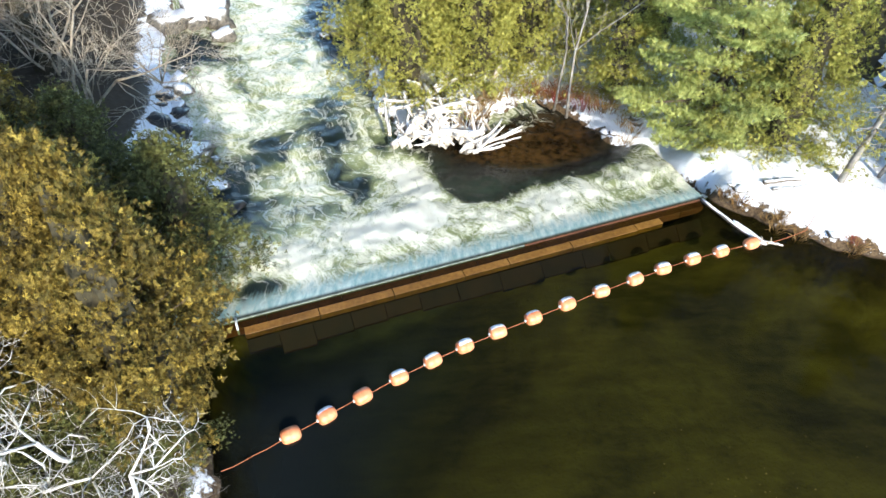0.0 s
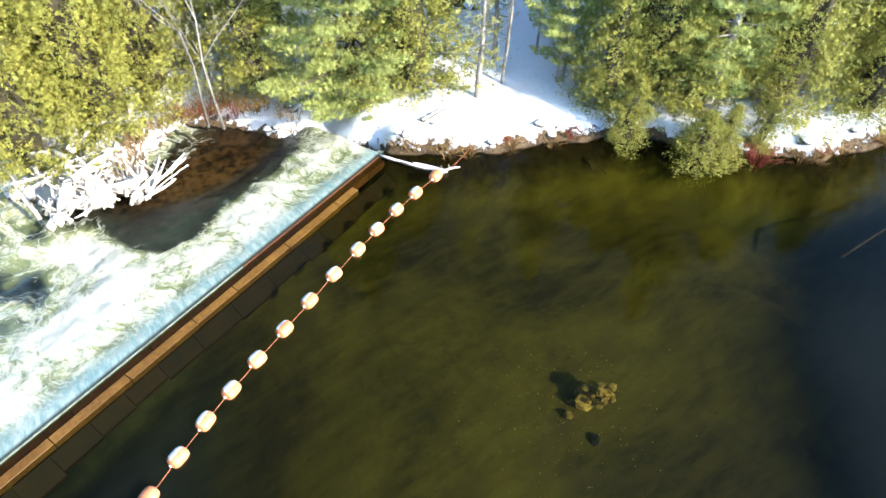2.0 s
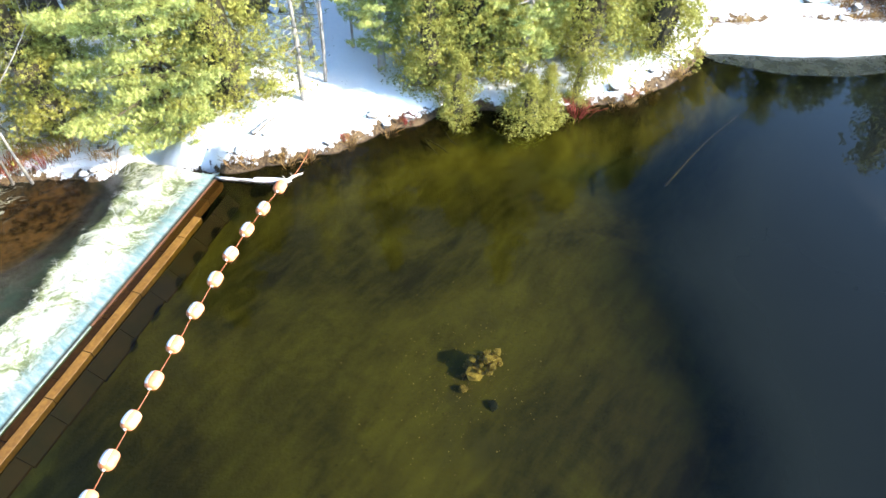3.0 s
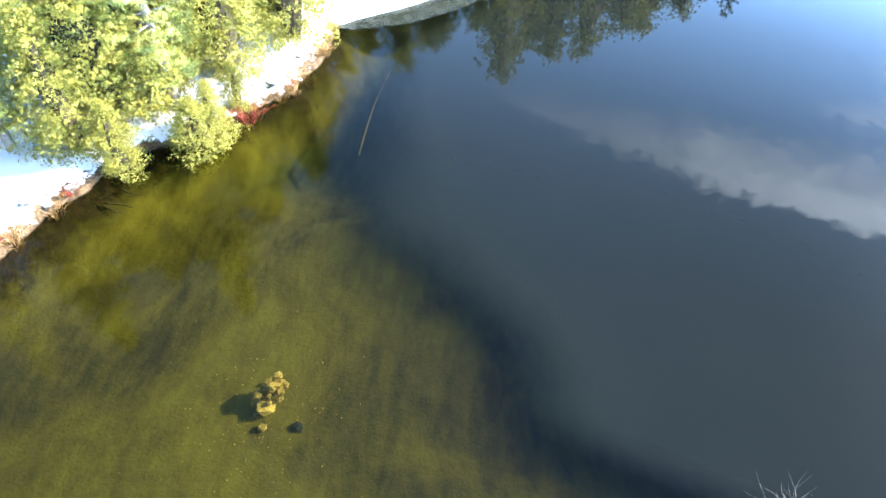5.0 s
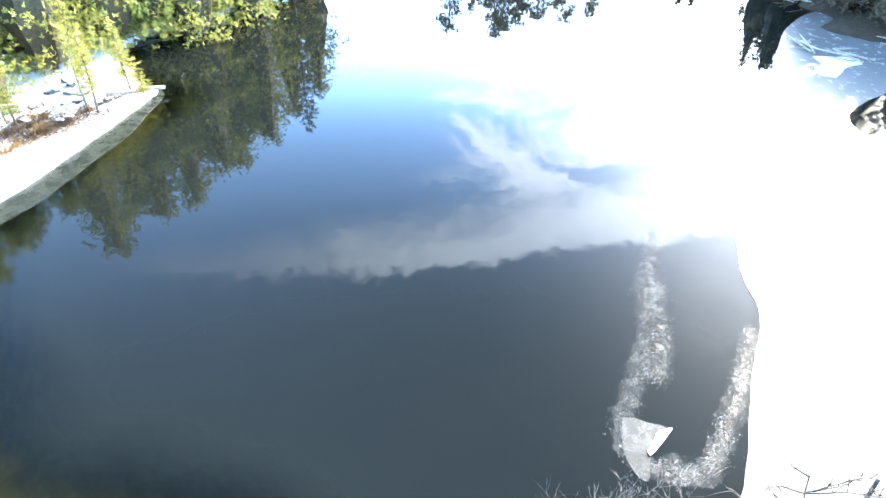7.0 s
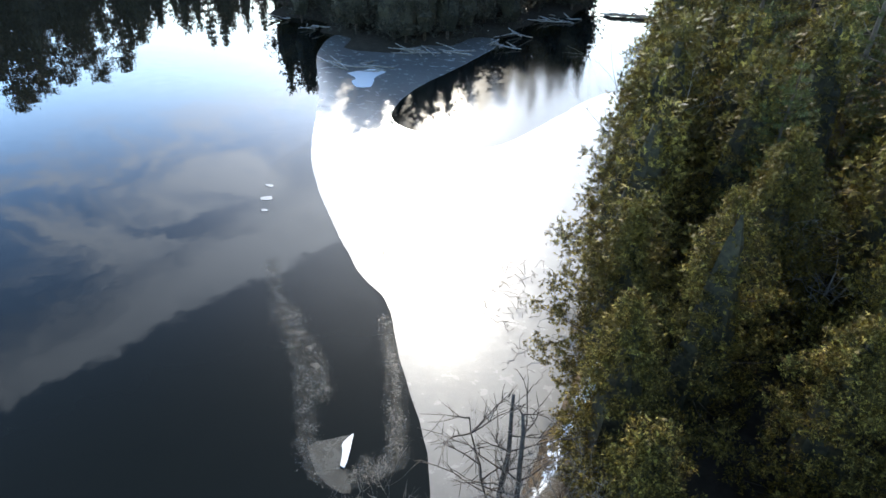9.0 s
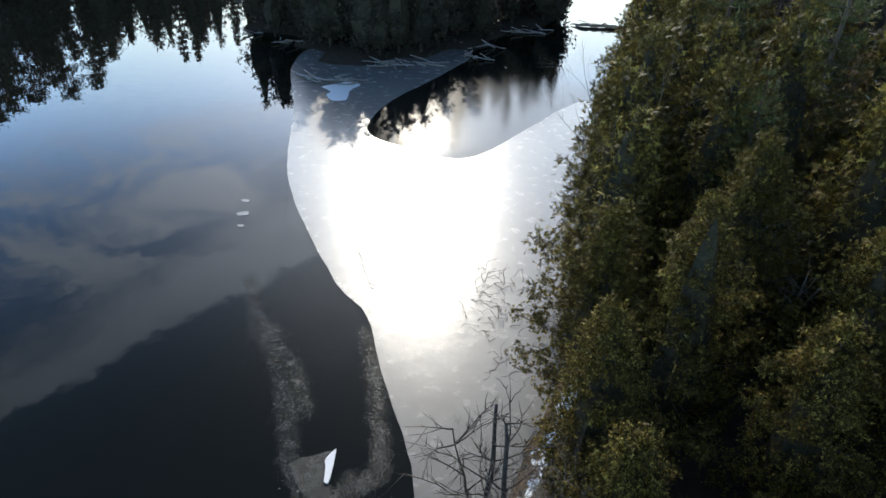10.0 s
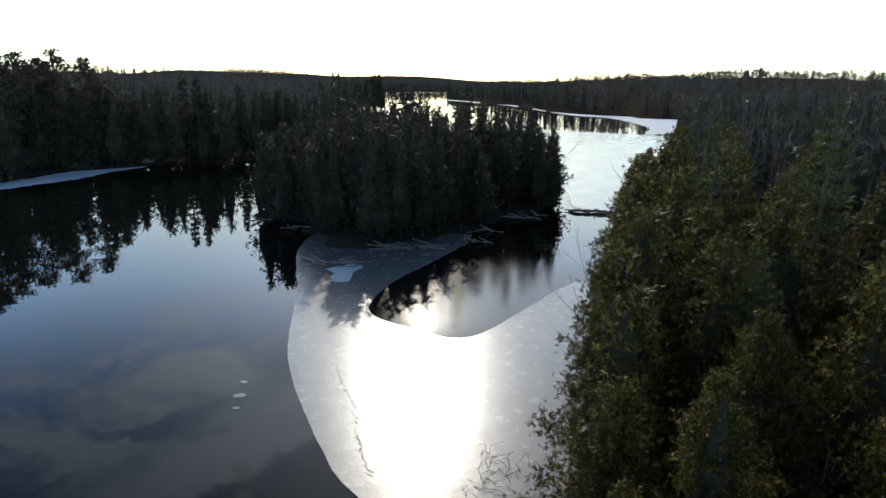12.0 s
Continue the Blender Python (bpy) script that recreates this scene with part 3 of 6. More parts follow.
def lie(x, y):
    """The height of the ground, and that height over the water beside it."""
    x, y = np.asarray(x, float), np.asarray(y, float)
    jag = 0.35 * wavy(x, y, 1.1) + 0.18 * wavy(x, y, 3.1, 2.0)
    dn, dw, di = (inside_distance(x, y, p) for p in (NORTH_BANK, WEST_BANK, ISLAND))
    d = np.maximum(np.maximum(dn, dw), di) + jag * 0.6
    land = 0.55 * smooth(d, -0.15, 1.3) + 0.035 * np.clip(d, 0, 60) + 0.12 * wavy(x, y, 0.6, 4.0) * smooth(d, 0.5, 3)
    far = np.hypot(x, y + 40)
    land = land + smooth(d, 60, 420) * smooth(far, 150, 700) * (13 + 8 * wavy(x, y, 0.006, 1.0) + 4 * wavy(x, y, 0.017, 3.0))
    land = land + 8.0 * np.exp(-((x - 8) / 70) ** 2 - ((y + 480) / 110) ** 2)
    rim = inside_distance(x, y, SHELF) + 0.35 * wavy(x, y, 0.5, 6.0)
    blunt = 1.25 + 1.3 * smooth(-x, -9.0, -6.0)
    deep = -1.0 - 1.3 * smooth(x, 15, 23) - 0.25 * wavy(x, y, 0.23, 2.0) - (1.7 - 0.8 * smooth(x + 0.35 * y, 4.5, 10.5) * smooth(y, 1.0, 5.0) * (1 - smooth(x, 12, 15))) * (1 - smooth(rim, -5.6 * blunt, -0.6 * blunt))
    bank = np.minimum(0, d)
    gentle, steep = np.minimum(0, dn + jag * 0.6) * (0.42 + 0.6 * smooth(x, 15, 22) + 2.2 * smooth(x - 0.4 * y, 42, 50)) - 0.10, np.minimum(0, np.maximum(dw, di) + jag * 0.6) * 3.0 - 0.10
    bed = np.maximum(deep, np.minimum(np.maximum(gentle, steep), -0.05)) + 0.05 * wavy(x, y, 1.7, 5.0)
    s = below_dam(x, y)
    toe = np.where(s < 0, -1.45 + 0.8 * np.minimum(0, s + 1.1) - 1.2 * smooth(-x, -3.0, 3.0), -9)
    bed = np.maximum(bed, toe)
    bed = np.where(s > 0, np.maximum(bank * 0.8 - 0.1, -1.0), bed)
    z = np.where(d > 0, land, bed)
    z = np.where(np.abs(d) < 0.25, bed * (0.5 - 2 * d) + land * (0.5 + 2 * d), z)
    drop = np.where(s > 0, 1.3 * smooth(s, 0.0, 0.6) + 0.028 * np.clip(s, 0, 40), 0) * (1 - np.maximum(smooth(d, 0.8, 6.0), smooth(d, 0.0, 1.2) * (1 - smooth(s, 1.5, 4.0)) * smooth(x, 8.0, 9.5)))
    wooded = smooth(d, 2.5, 7.0) * np.maximum(smooth(np.hypot(x - 5, y - 18), 45, 70), 0.93 * smooth(-x - y * 0.1, 9.3, 10.6))
    wooded = np.maximum(wooded, smooth(dn, 0.0, 0.8) * smooth(-y, 45, 60))
    wooded = np.maximum(wooded, 1.0 * np.maximum(smooth(di, -2.5, -0.5), smooth(dw, 0.2, 1.6) * smooth(-y, 5, 9)))
    wooded = np.maximum(wooded, 0.96 * smooth(d, 0.8, 2.5) * smooth(-x - y * 0.1, 9.6, 11.0))
    wooded = np.maximum(wooded, 0.92 * smooth(-x, 5.0, 6.4) * smooth(-y, -10, -8.5) * smooth(d, 0.3, 1.0))
    wooded = np.maximum(wooded, smooth(far, 140, 190) * (d > -60))
    return z - drop, z, wooded


def height(x, y):
    return lie(x, y)[0]


def stops(lo, hi, step, end, grow=1.16):
    """Grid lines: even between lo and hi, wider and wider beyond, out to end on both sides."""
    inner = list(np.arange(lo, hi + 1e-6, step))
    left, right, a = [], [], step
    x = lo
    while x > -end:
        a *= grow
        x -= a
        left.append(x)
    x, a = hi, step
    while x < end:
        a *= grow
        x += a
        right.append(x)
    return np.array(left[::-1] + inner + right)


def grid_faces(nx, ny):
    i, j = np.meshgrid(np.arange(nx - 1), np.arange(ny - 1), indexing="ij")
    a = (i * ny + j).ravel()
    return np.stack([a, a + ny, a + ny + 1, a + 1], 1)


gx, gy = stops(-16, 46, 0.4, 2600), stops(-24, 36, 0.4, 2600, 1.13)
GX, GY = np.meshgrid(gx, gy, indexing="ij")
GZ, LEVEL, WOODED = lie(GX, GY)
ground = new("ground", mesh_of("ground", np.stack([GX, GY, GZ], -1).reshape(-1, 3), grid_faces(len(gx), len(gy)), GROUND, True))
ground.data.attributes.new("level", "FLOAT", "POINT").data.foreach_set("value", LEVEL.ravel())
ground.data.attributes.new("woodland", "FLOAT", "POINT").data.foreach_set("value", WOODED.ravel())
tagged(ground, "snow-covered banks, brown leaf litter and sandy lake bed", "ground", kind="structure")


def ground_z(x, y):
    return float(height(np.array([x]), np.array([y]))[0])


# the lake: one still sheet, ending at the crest of the dam
lu, lv = stops(-9, 46, 0.5, 2500, 1.25), np.array([-q for q in stops(0, 46, 0.5, 3000, 1.25) if q >= 0])
LU, LV = np.meshgrid(lu, lv, indexing="ij")
LX, LY = DAM_A.x + DAM_X.x * LU + DAM_Y.x * LV, DAM_A.y + DAM_X.y * LU + DAM_Y.y * LV
lake = new("water", mesh_of("lake", np.stack([LX, LY, LX * 0], -1).reshape(-1, 3), grid_faces(len(lu), len(lv))[:, ::-1], LAKE, True))
SHELF_D = inside_distance(LX, LY, SHELF) + 0.5 * wavy(LX, LY, 0.4, 3.0)
shallow = np.maximum(smooth(SHELF_D + 6.0 * (1 - smooth(LX, 5.5, 9.5)), -4.0, -0.6), np.maximum(smooth(lie(LX, LY)[1], -1.6, -0.4), smooth(LV, -4.5, -2.0)))
lake.data.attributes.new("shallow", "FLOAT", "POINT").data.foreach_set("value", shallow.ravel())
lake.data.attributes.new("silt", "FLOAT", "POINT").data.foreach_set("value", (smooth(SHELF_D, -6.0, 0.0) * smooth(LX, 4.0, 9.0)).ravel())
tagged(lake, "still brown lake water mirroring sky and trees", "lake", kind="structure")

# the river below the dam
ru, rv = np.arange(-2.0, 19.01, 0.125), np.concatenate([np.arange(0.0, 26, 0.125), np.arange(26, 60, 0.6)])
RU, RV = np.meshgrid(ru, rv, indexing="ij")
RX, RY = DAM_A.x + DAM_X.x * (RU * (1 + RV * 0.02) - RV * 0.25) + DAM_Y.x * RV, DAM_A.y + DAM_X.y * (RU * (1 + RV * 0.02) - RV * 0.25) + DAM_Y.y * RV
rough = smooth(RV, 0.8, 2.2)
RZ = 0.015 - 0.26 * smooth(RV, -0.2, 1.4) - 0.84 * smooth(RV, 0.8, 8.0) - 0.028 * RV + rough * 0.06 * wavy(RX, RY, 0.5)
CHOP = np.array([noise.fractal(Vector((u * 0.9, q * 0.55, 0.3)), 0.8, 2.1, 5) for u, q in zip(RU.ravel(), RV.ravel())]).reshape(RU.shape)
RZ += rough * 0.10 * (np.abs(CHOP) - 0.3)
CHOP = np.array([noise.fractal(Vector((u * 2.9, q * 2.0, 7.3)), 0.7, 2.1, 3) for u, q in zip(RU.ravel(), RV.ravel())]).reshape(RU.shape)
RZ += smooth(RV, 0.5, 1.6) * 0.06 * CHOP
RZ += 0.05 * np.exp(-((RV - 2.1) / 0.9) ** 2)
def spot(x, y, cx, cy, rx, ry, amount, turn=0.0):
    c, n = math.cos(radians(turn)), math.sin(radians(turn))
    u, v = ((x - cx) * c + (y - cy) * n) / rx, ((y - cy) * c - (x - cx) * n) / ry
    return amount * np.exp(-(u * u + v * v))


# where the water is beaten white, where it stays dark, and the shallow brown cove
FOAM = 0.34 + 0.30 * np.exp(-((RV - 2.4) / 1.5) ** 2)
for cx, cy, rx, ry, amount, turn in ((-8.5, 31, 1.9, 3.6, 0.55, 15), (-8.7, 24.6, 1.5, 1.7, 0.55, 15), (-10.4, 27.2, 0.9, 2.0, 0.2, 15), (-4.9, 28.7, 1.0, 1.0, 0.45, 10), (-9.8, 35, 2.0, 3.0, 0.5, 0),
                                     (-0.9, 20.6, 0.8, 1.7, 0.75, 25), (-0.6, 19.0, 0.9, 0.9, 0.35, 20), (-3.6, 21.9, 1.1, 1.7, 0.32, 20), (1.9, 19.0, 0.9, 0.7, -0.75, 20), (-5.9, 15.4, 1.4, 1.4, 0.35, 20), (-3.0, 17.2, 2.2, 1.2, 0.25, 20), (-5.0, 20.0, 0.9, 1.6, 0.25, 25), (-1.4, 16.9, 2.2, 0.9, 0.3, 20),
                                     (-3.2, 20.2, 1.2, 2.2, -0.10, 20), (-5.0, 25.8, 1.7, 1.2, -0.45, 15), (-4.0, 24.0, 1.0, 1.5, -0.28, 20), (-7.2, 22.3, 0.7, 1.3, -0.70, 25), (-8.0, 19.9, 0.7, 1.6, -0.75, 10), (-6.2, 34.8, 1.6, 3.0, -0.75, 5), (-4.4, 31.8, 0.9, 1.9, -0.45, 0),
                                     (1.4, 20.2, 1.0, 1.4, -1.1, 25), (2.9, 20.2, 1.4, 0.8, -0.75, 20), (5.4, 20.9, 2.6, 0.9, -0.8, 20), (3.4, 21.5, 1.8, 0.8, -0.7, 20), (7.2, 22.0, 1.2, 0.7, -0.5, 30), (4.6, 23.0, 3.0, 1.7, -1.4, 15), (1.8, 22.4, 1.6, 1.2, -1.0, 0), (-2.2, 22.6, 0.5, 0.9, -0.35, 20), (-5.4, 13.9, 0.8, 0.45, -0.6, 20)):
    FOAM += spot(RX, RY, cx, cy, rx, ry, amount, turn)
SHALLOW = np.clip(spot(RX, RY, 4.8, 23.4, 3.2, 1.9, 1.6, 15) + spot(RX, RY, 2.0, 23.2, 2.0, 1.2, 0.9), 0, 1)
RZ -= rough * SHALLOW * 0.10
RZ += smooth(SHALLOW, 0.05, 0.75) * (np.minimum(RZ, -1.13 - 0.028 * RV) - RZ)
river = new("water", mesh_of("river", np.stack([RX, RY, RZ], -1).reshape(-1, 3), grid_faces(len(ru), len(rv)), RAPIDS, True))
for tag, values in (("foam", FOAM), ("shallow", SHALLOW)):
    river.data.attributes.new(tag, "FLOAT", "POINT").data.foreach_set("value", values.ravel())
river.data.attributes.new("stream", "FLOAT_VECTOR", "POINT").data.foreach_set("vector", np.stack([RU, RV * 0.45, RZ * 0], -1).ravel())
tagged(river, "foaming white and green rapids below the weir", "river", kind="structure")


def plate(name, outline, top, thick, mat, wobble=0.0, seed=1, cell=0.0):
    """A flat plate of ice with a thickness, its outline rounded and roughened."""
    rng = random.Random(seed)
    pts = []
    n = len(outline)
    for i in range(n):
        p0, p1, p2, p3 = (Vector((*outline[(i + k) % n], 0)) for k in (-1, 0, 1, 2))
        steps = max(2, int((p2 - p1).length / 0.6)) if wobble else 6
        steps = min(steps, 40)
        for k in range(steps):
            u = k / steps
            q = 0.5 * ((2 * p1) + (p2 - p0) * u + (2 * p0 - 5 * p1 + 4 * p2 - p3) * u * u + (3 * p1 - p0 - 3 * p2 + p3) * u ** 3)
            pts.append((q.x + rng.uniform(-wobble, wobble), q.y + rng.uniform(-wobble, wobble)))
    bm = bmesh.new()
    lower = [bm.verts.new((x, y, top - thick)) for x, y in pts]
    upper = [bm.verts.new((x, y, top)) for x, y in pts]
    bm.faces.new(upper)
    bm.faces.new(lower[::-1])
    for i in range(len(pts)):
        j = (i + 1) % len(pts)
        bm.faces.new((lower[i], lower[j], upper[j], upper[i]))
    bmesh.ops.recalc_face_normals(bm, faces=bm.faces)
    bmesh.ops.triangulate(bm, faces=[f for f in bm.faces if len(f.verts) > 4])
    return new(name, bm_mesh(name, bm, mat))


ice = plate("ice_sheet", [(29.5, -54), (24, -43.5), (19.8, -34.4), (17.3, -30), (13.8, -25.3), (10.7, -21.7), (8.7, -20), (7.3, -17.6), (6.0, -15.5), (4.8, -13.7), (3.7, -11.2),
                          (3.2, -9.4), (-1, -8.6), (-2, -20), (-2, -45), (2.0, -52), (4.2, -49.5), (5.9, -44.6), (8.8, -37.6), (13.0, -38), (16.7, -40.3), (17.4, -46.7),
                          (15.6, -56), (15, -64), (20, -66), (30, -62)], 0.03, 0.06, ICE, 0.03)
tagged(ice, "grey-white sheet of lake ice along the wooded bank", "ice")
shore_ice = plate("ice_sheet", [(30.3, 6.9), (30.6, 5.0), (31.2, 3.3), (32.8, 1.1), (35, -1), (37.8, -3.8), (40.5, -5.6), (43.2, -7.2), (46, -6), (45, -2), (40, 3), (36, 8), (32, 8)], 0.02, 0.05, THIN_ICE, 0.03, 2)
tagged(shore_ice, "wet grey ice ledge along a snowy shore", "ice")
snow_shelf = plate("snow_shelf", [(30.6, 7.2), (31.25, 6.3), (32.5, 4.3), (34.1, 2.15), (36.9, -0.7), (40.1, -3.8), (43.6, -6.9), (44.4, -6.0), (42.5, -2.5), (40.5, 1.2), (38.0, 4.6), (35, 7.6), (32, 8.2)], 0.16, 0.22, SNOW, 0.04, 11)
tagged(snow_shelf, "smooth white snow bank sloping to the ice ledge", "snow")


# ------------------------------------------------------------------ trees
def limb_points(rng, base, tip, sag, n=5):
    base, tip = np.array(base, float), np.array(tip, float)
    return [tuple(base + (tip - base) * u + np.array([rng.normal(0, 0.03), rng.normal(0, 0.03), -sag * math.sin(math.pi * u)])) for u in np.linspace(0, 1, n)]


def cedar_tree(seed, tall, wide, clumps, each, length, lobes, leaf, skirt=0.06, label="", core=0.5, width=0.2, name="cedar_tree", group="bank cedars", bunch=0.3, tufts=1):
    """A white cedar: straight trunk, short limbs, crown of flat sprays in clumps."""
    rng = np.random.default_rng(seed)
    root = tagged(new(name), label, "tree", group)
    wood = Tubes()
    lean = rng.normal(0, 0.02, 2)
    spine = [(lean[0] * z, lean[1] * z, z) for z in np.linspace(-0.5, tall * 0.97, 8)]
    wood.run(spine, list(np.linspace(0.018 * tall, 0.02, 8)), 7)
    u = skirt + (1 - skirt) * rng.beta(1.0, 1.25, clumps)
    a = rng.uniform(0, math.tau, clumps)
    lump = 1 + (0.32 if tufts > 1 else 0.22) * np.sin(3 * a + 5 * u + seed) + 0.15 * np.sin(7 * a - 9 * u)
    r = wide * lump * np.minimum(1, ((1 - u) / 0.75) ** 0.8 + 0.04) * np.minimum(1, 0.75 + (u - skirt) * 2.5) * rng.uniform(0.5, 1.12, clumps)
    cx, cy, cz = r * np.cos(a) + lean[0] * u * tall, r * np.sin(a) + lean[1] * u * tall, u * tall
    for i in range(0, clumps, 4 if tufts > 1 else 9):
        wood.run(limb_points(rng, (lean[0] * cz[i], lean[1] * cz[i], max(0.2, cz[i] - 0.35 * r[i])), (cx[i], cy[i], cz[i]), 0.12), [0.035, 0.028, 0.02, 0.014, 0.006], 3)
    part("trunk", wood.mesh("cedar_trunk", BARK), root, "grey-brown trunk with short limbs")
    n = clumps * each * tufts
    size = np.repeat(rng.uniform(0.6, 1.25, clumps), each)[:, None] * bunch
    off = rng.normal(0, 1, (clumps * each, 3)) * size * np.array([1, 1, 0.75])
    off = np.repeat(off, tufts, 0) + (rng.normal(0, length * 0.45, (n, 3)) if tufts > 1 else 0)
    centre = np.repeat(np.stack([cx, cy, cz], 1), each * tufts, 0) + off
    out = np.repeat(np.stack([np.cos(a), np.sin(a), np.full(clumps, 0.35)], 1), each * tufts, 0) + off / (bunch * 1.6)
    v = sprays(rng, centre, out, length, lobes, width, 0.2, 0.9)
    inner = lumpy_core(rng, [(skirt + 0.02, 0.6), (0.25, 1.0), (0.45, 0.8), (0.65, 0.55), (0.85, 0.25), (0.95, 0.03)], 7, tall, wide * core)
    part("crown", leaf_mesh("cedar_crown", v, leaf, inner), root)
    return root


def pine_tree(seed, tall, wide, whorls, plumes, length, lobes, leaf, start=0.1, label="", name="pine_tree", width=0.11, droop=0.0, rise=0.16, bark=None):
    """A pine or spruce: whorls of level limbs that carry plumes of needles."""
    rng = np.random.default_rng(seed)
    root = tagged(new(name), label or "green white pine with level plumed branches", "tree", "bank pines")
    wood = Tubes()
    spine = [(0.05 * math.sin(z * 0.7 + seed), 0.05 * math.cos(z * 0.9), z) for z in np.linspace(-0.5, tall, 9)]
    wood.run(spine, list(np.linspace(0.017 * tall, 0.015, 9)), 8)
    centres, outs = [], []
    for w_ in range(whorls):
        u = start + (1 - start) * (w_ + rng.uniform(-0.3, 0.3)) / whorls
        u = min(max(u, start), 0.985)
        reach = wide * (1 - u) ** 0.75 * min(1, 0.55 + (u - start) * 3)
        count = int(rng.integers(4, 7))
        a0 = rng.uniform(0, math.tau)
        for k in range(count):
            a = a0 + k * math.tau / count + rng.normal(0, 0.25)
            rr = max(0.25, reach * rng.uniform(0.65, 1.15))
            z0 = u * tall
            tip = np.array([math.cos(a) * rr, math.sin(a) * rr, z0 + rise * rr - droop * rr + rng.normal(0, 0.1)])
            pts = limb_points(rng, (0, 0, z0), tip, 0.1 * rr, 4)
            wood.run(pts, [0.012 * rr + 0.02, 0.01 * rr + 0.012, 0.014, 0.005], 3)
            m = max(4, int(plumes * rr / wide))
            us = rng.uniform(0.22, 1.03, m)
            fan = (rng.uniform(-1, 1, m)) * rr * 0.30 * np.sqrt(np.clip(1.1 - us, 0.05, 1))
            base = np.array([0, 0, z0]) + (tip - np.array([0, 0, z0])) * us[:, None]
            base[:, 2] -= 0.1 * rr * np.sin(np.pi * np.clip(us, 0, 1))
            side = np.array([-math.sin(a), math.cos(a), 0])
            c = base + side * fan[:, None] + rng.normal(0, 0.05, (m, 3)) + np.array([0, 0, 0.04])
            o = np.array([math.cos(a), math.sin(a), 0.45]) + side * (fan / (0.3 * rr))[:, None] * 0.8
            centres.append(c)
            outs.append(o)
    part("trunk", wood.mesh("pine_trunk", bark or BARK), root, "rough bark trunk with level limbs")
    v = sprays(rng, np.concatenate(centres), np.concatenate(outs), length, lobes, width, 0.3, 0.8)
    part("crown", leaf_mesh("pine_crown", v, leaf), root)
    return root


def bare_tree(seed, tall, wide, depth, mat, label, name="bare_tree", forks=4, trunk=0.02, group="bare trees", twist=0.35, upward=0.25, stems=1, sides=4, twig=0.003):
    """A leafless tree or bush: forking tapered limbs down to twigs."""
    rng = np.random.default_rng(seed)
    root = tagged(new(name), label, "tree", group)
    wood, twigs = Tubes(), Tubes()

    def grow(p, d, length, r, level):
        pts, way, q = [tuple(p)], np.array(d, float), np.array(p, float)
        steps = 3
        for _ in range(steps):
            way = way + rng.normal(0, twist * 0.45, 3) + np.array([0, 0, upward * 0.12])
            way /= np.linalg.norm(way)
            q = q + way * length / steps
            pts.append(tuple(q))
        small = r * (0.55 if level else 0.25)
        store = wood if level > 1 or depth < 3 else twigs
        store.run(pts, list(np.linspace(r, small, steps + 1)), sides if level > 1 else 3)
        if level <= 0:
            return
        for k in range(forks if level > 1 else forks + 2):
            i = int(rng.integers(1, steps + 1)) if k else steps
            here = np.array(pts[i])
            side = rng.normal(0, 1, 3)
            side -= way * (side @ way)
            side /= np.linalg.norm(side)
            turn = way * rng.uniform(0.4, 0.9) + side * wide * rng.uniform(0.6, 1.2)
            grow(here, turn / np.linalg.norm(turn), length * rng.uniform(0.45, 0.72), max(twig, small * rng.uniform(0.55, 0.85)), level - 1)

    for _ in range(stems):
        d0 = np.array([rng.normal(0, 0.12 + 0.25 * (stems > 1)), rng.normal(0, 0.12 + 0.25 * (stems > 1)), 1.0])
        grow(np.array([rng.normal(0, 0.1) * (stems > 1), rng.normal(0, 0.1) * (stems > 1), -0.2]), d0 / np.linalg.norm(d0), tall * 0.55, trunk * tall, depth)
    part("trunk", wood.mesh("bare_trunk", mat), root)
    if twigs.v:
        part("twig_crown", twigs.mesh("bare_twigs", mat), root)
    return root


def set_down(ob, x, y, turn=0.0, size=1.0, sink=0.1, lean=(0, 0)):
    ob.matrix_basis = pose(x, y, max(ground_z(x, y), -0.4) - sink, lean[0], lean[1], turn) @ Matrix.Diagonal((*(size if isinstance(size, tuple) else (size,) * 3), 1))
    return ob


def again(ob, x, y, turn=0.0, size=1.0, sink=0.1, label=""):
    m = pose(x, y, max(ground_z(x, y), -0.4) - sink, 0, 0, turn)
    c = copy_thing(ob, m)
    c.scale = size if isinstance(size, tuple) else (size,) * 3
    if label:
        tagged(c, label)
    return c


rng_w = random.Random(5)


def grove(sources, spots_):
    """Sets the first of each kind down and copies of it at the other spots: x, y, kind, size."""
    used = set()
    for x, y, k, size in spots_:
        if k in used:
            again(sources[k], x, y, rng_w.uniform(0, 360), size)
        else:
            set_down(sources[k], x, y, 40, size)
            used.add(k)


# west bank, beside and below the camera
# the tall cedars out of view on the left are added to cast shade
gold = "golden-olive cedar tree leaning over the dark water"
near = dict(label=gold, width=0.46, bunch=0.21, tufts=3, core=0.5)
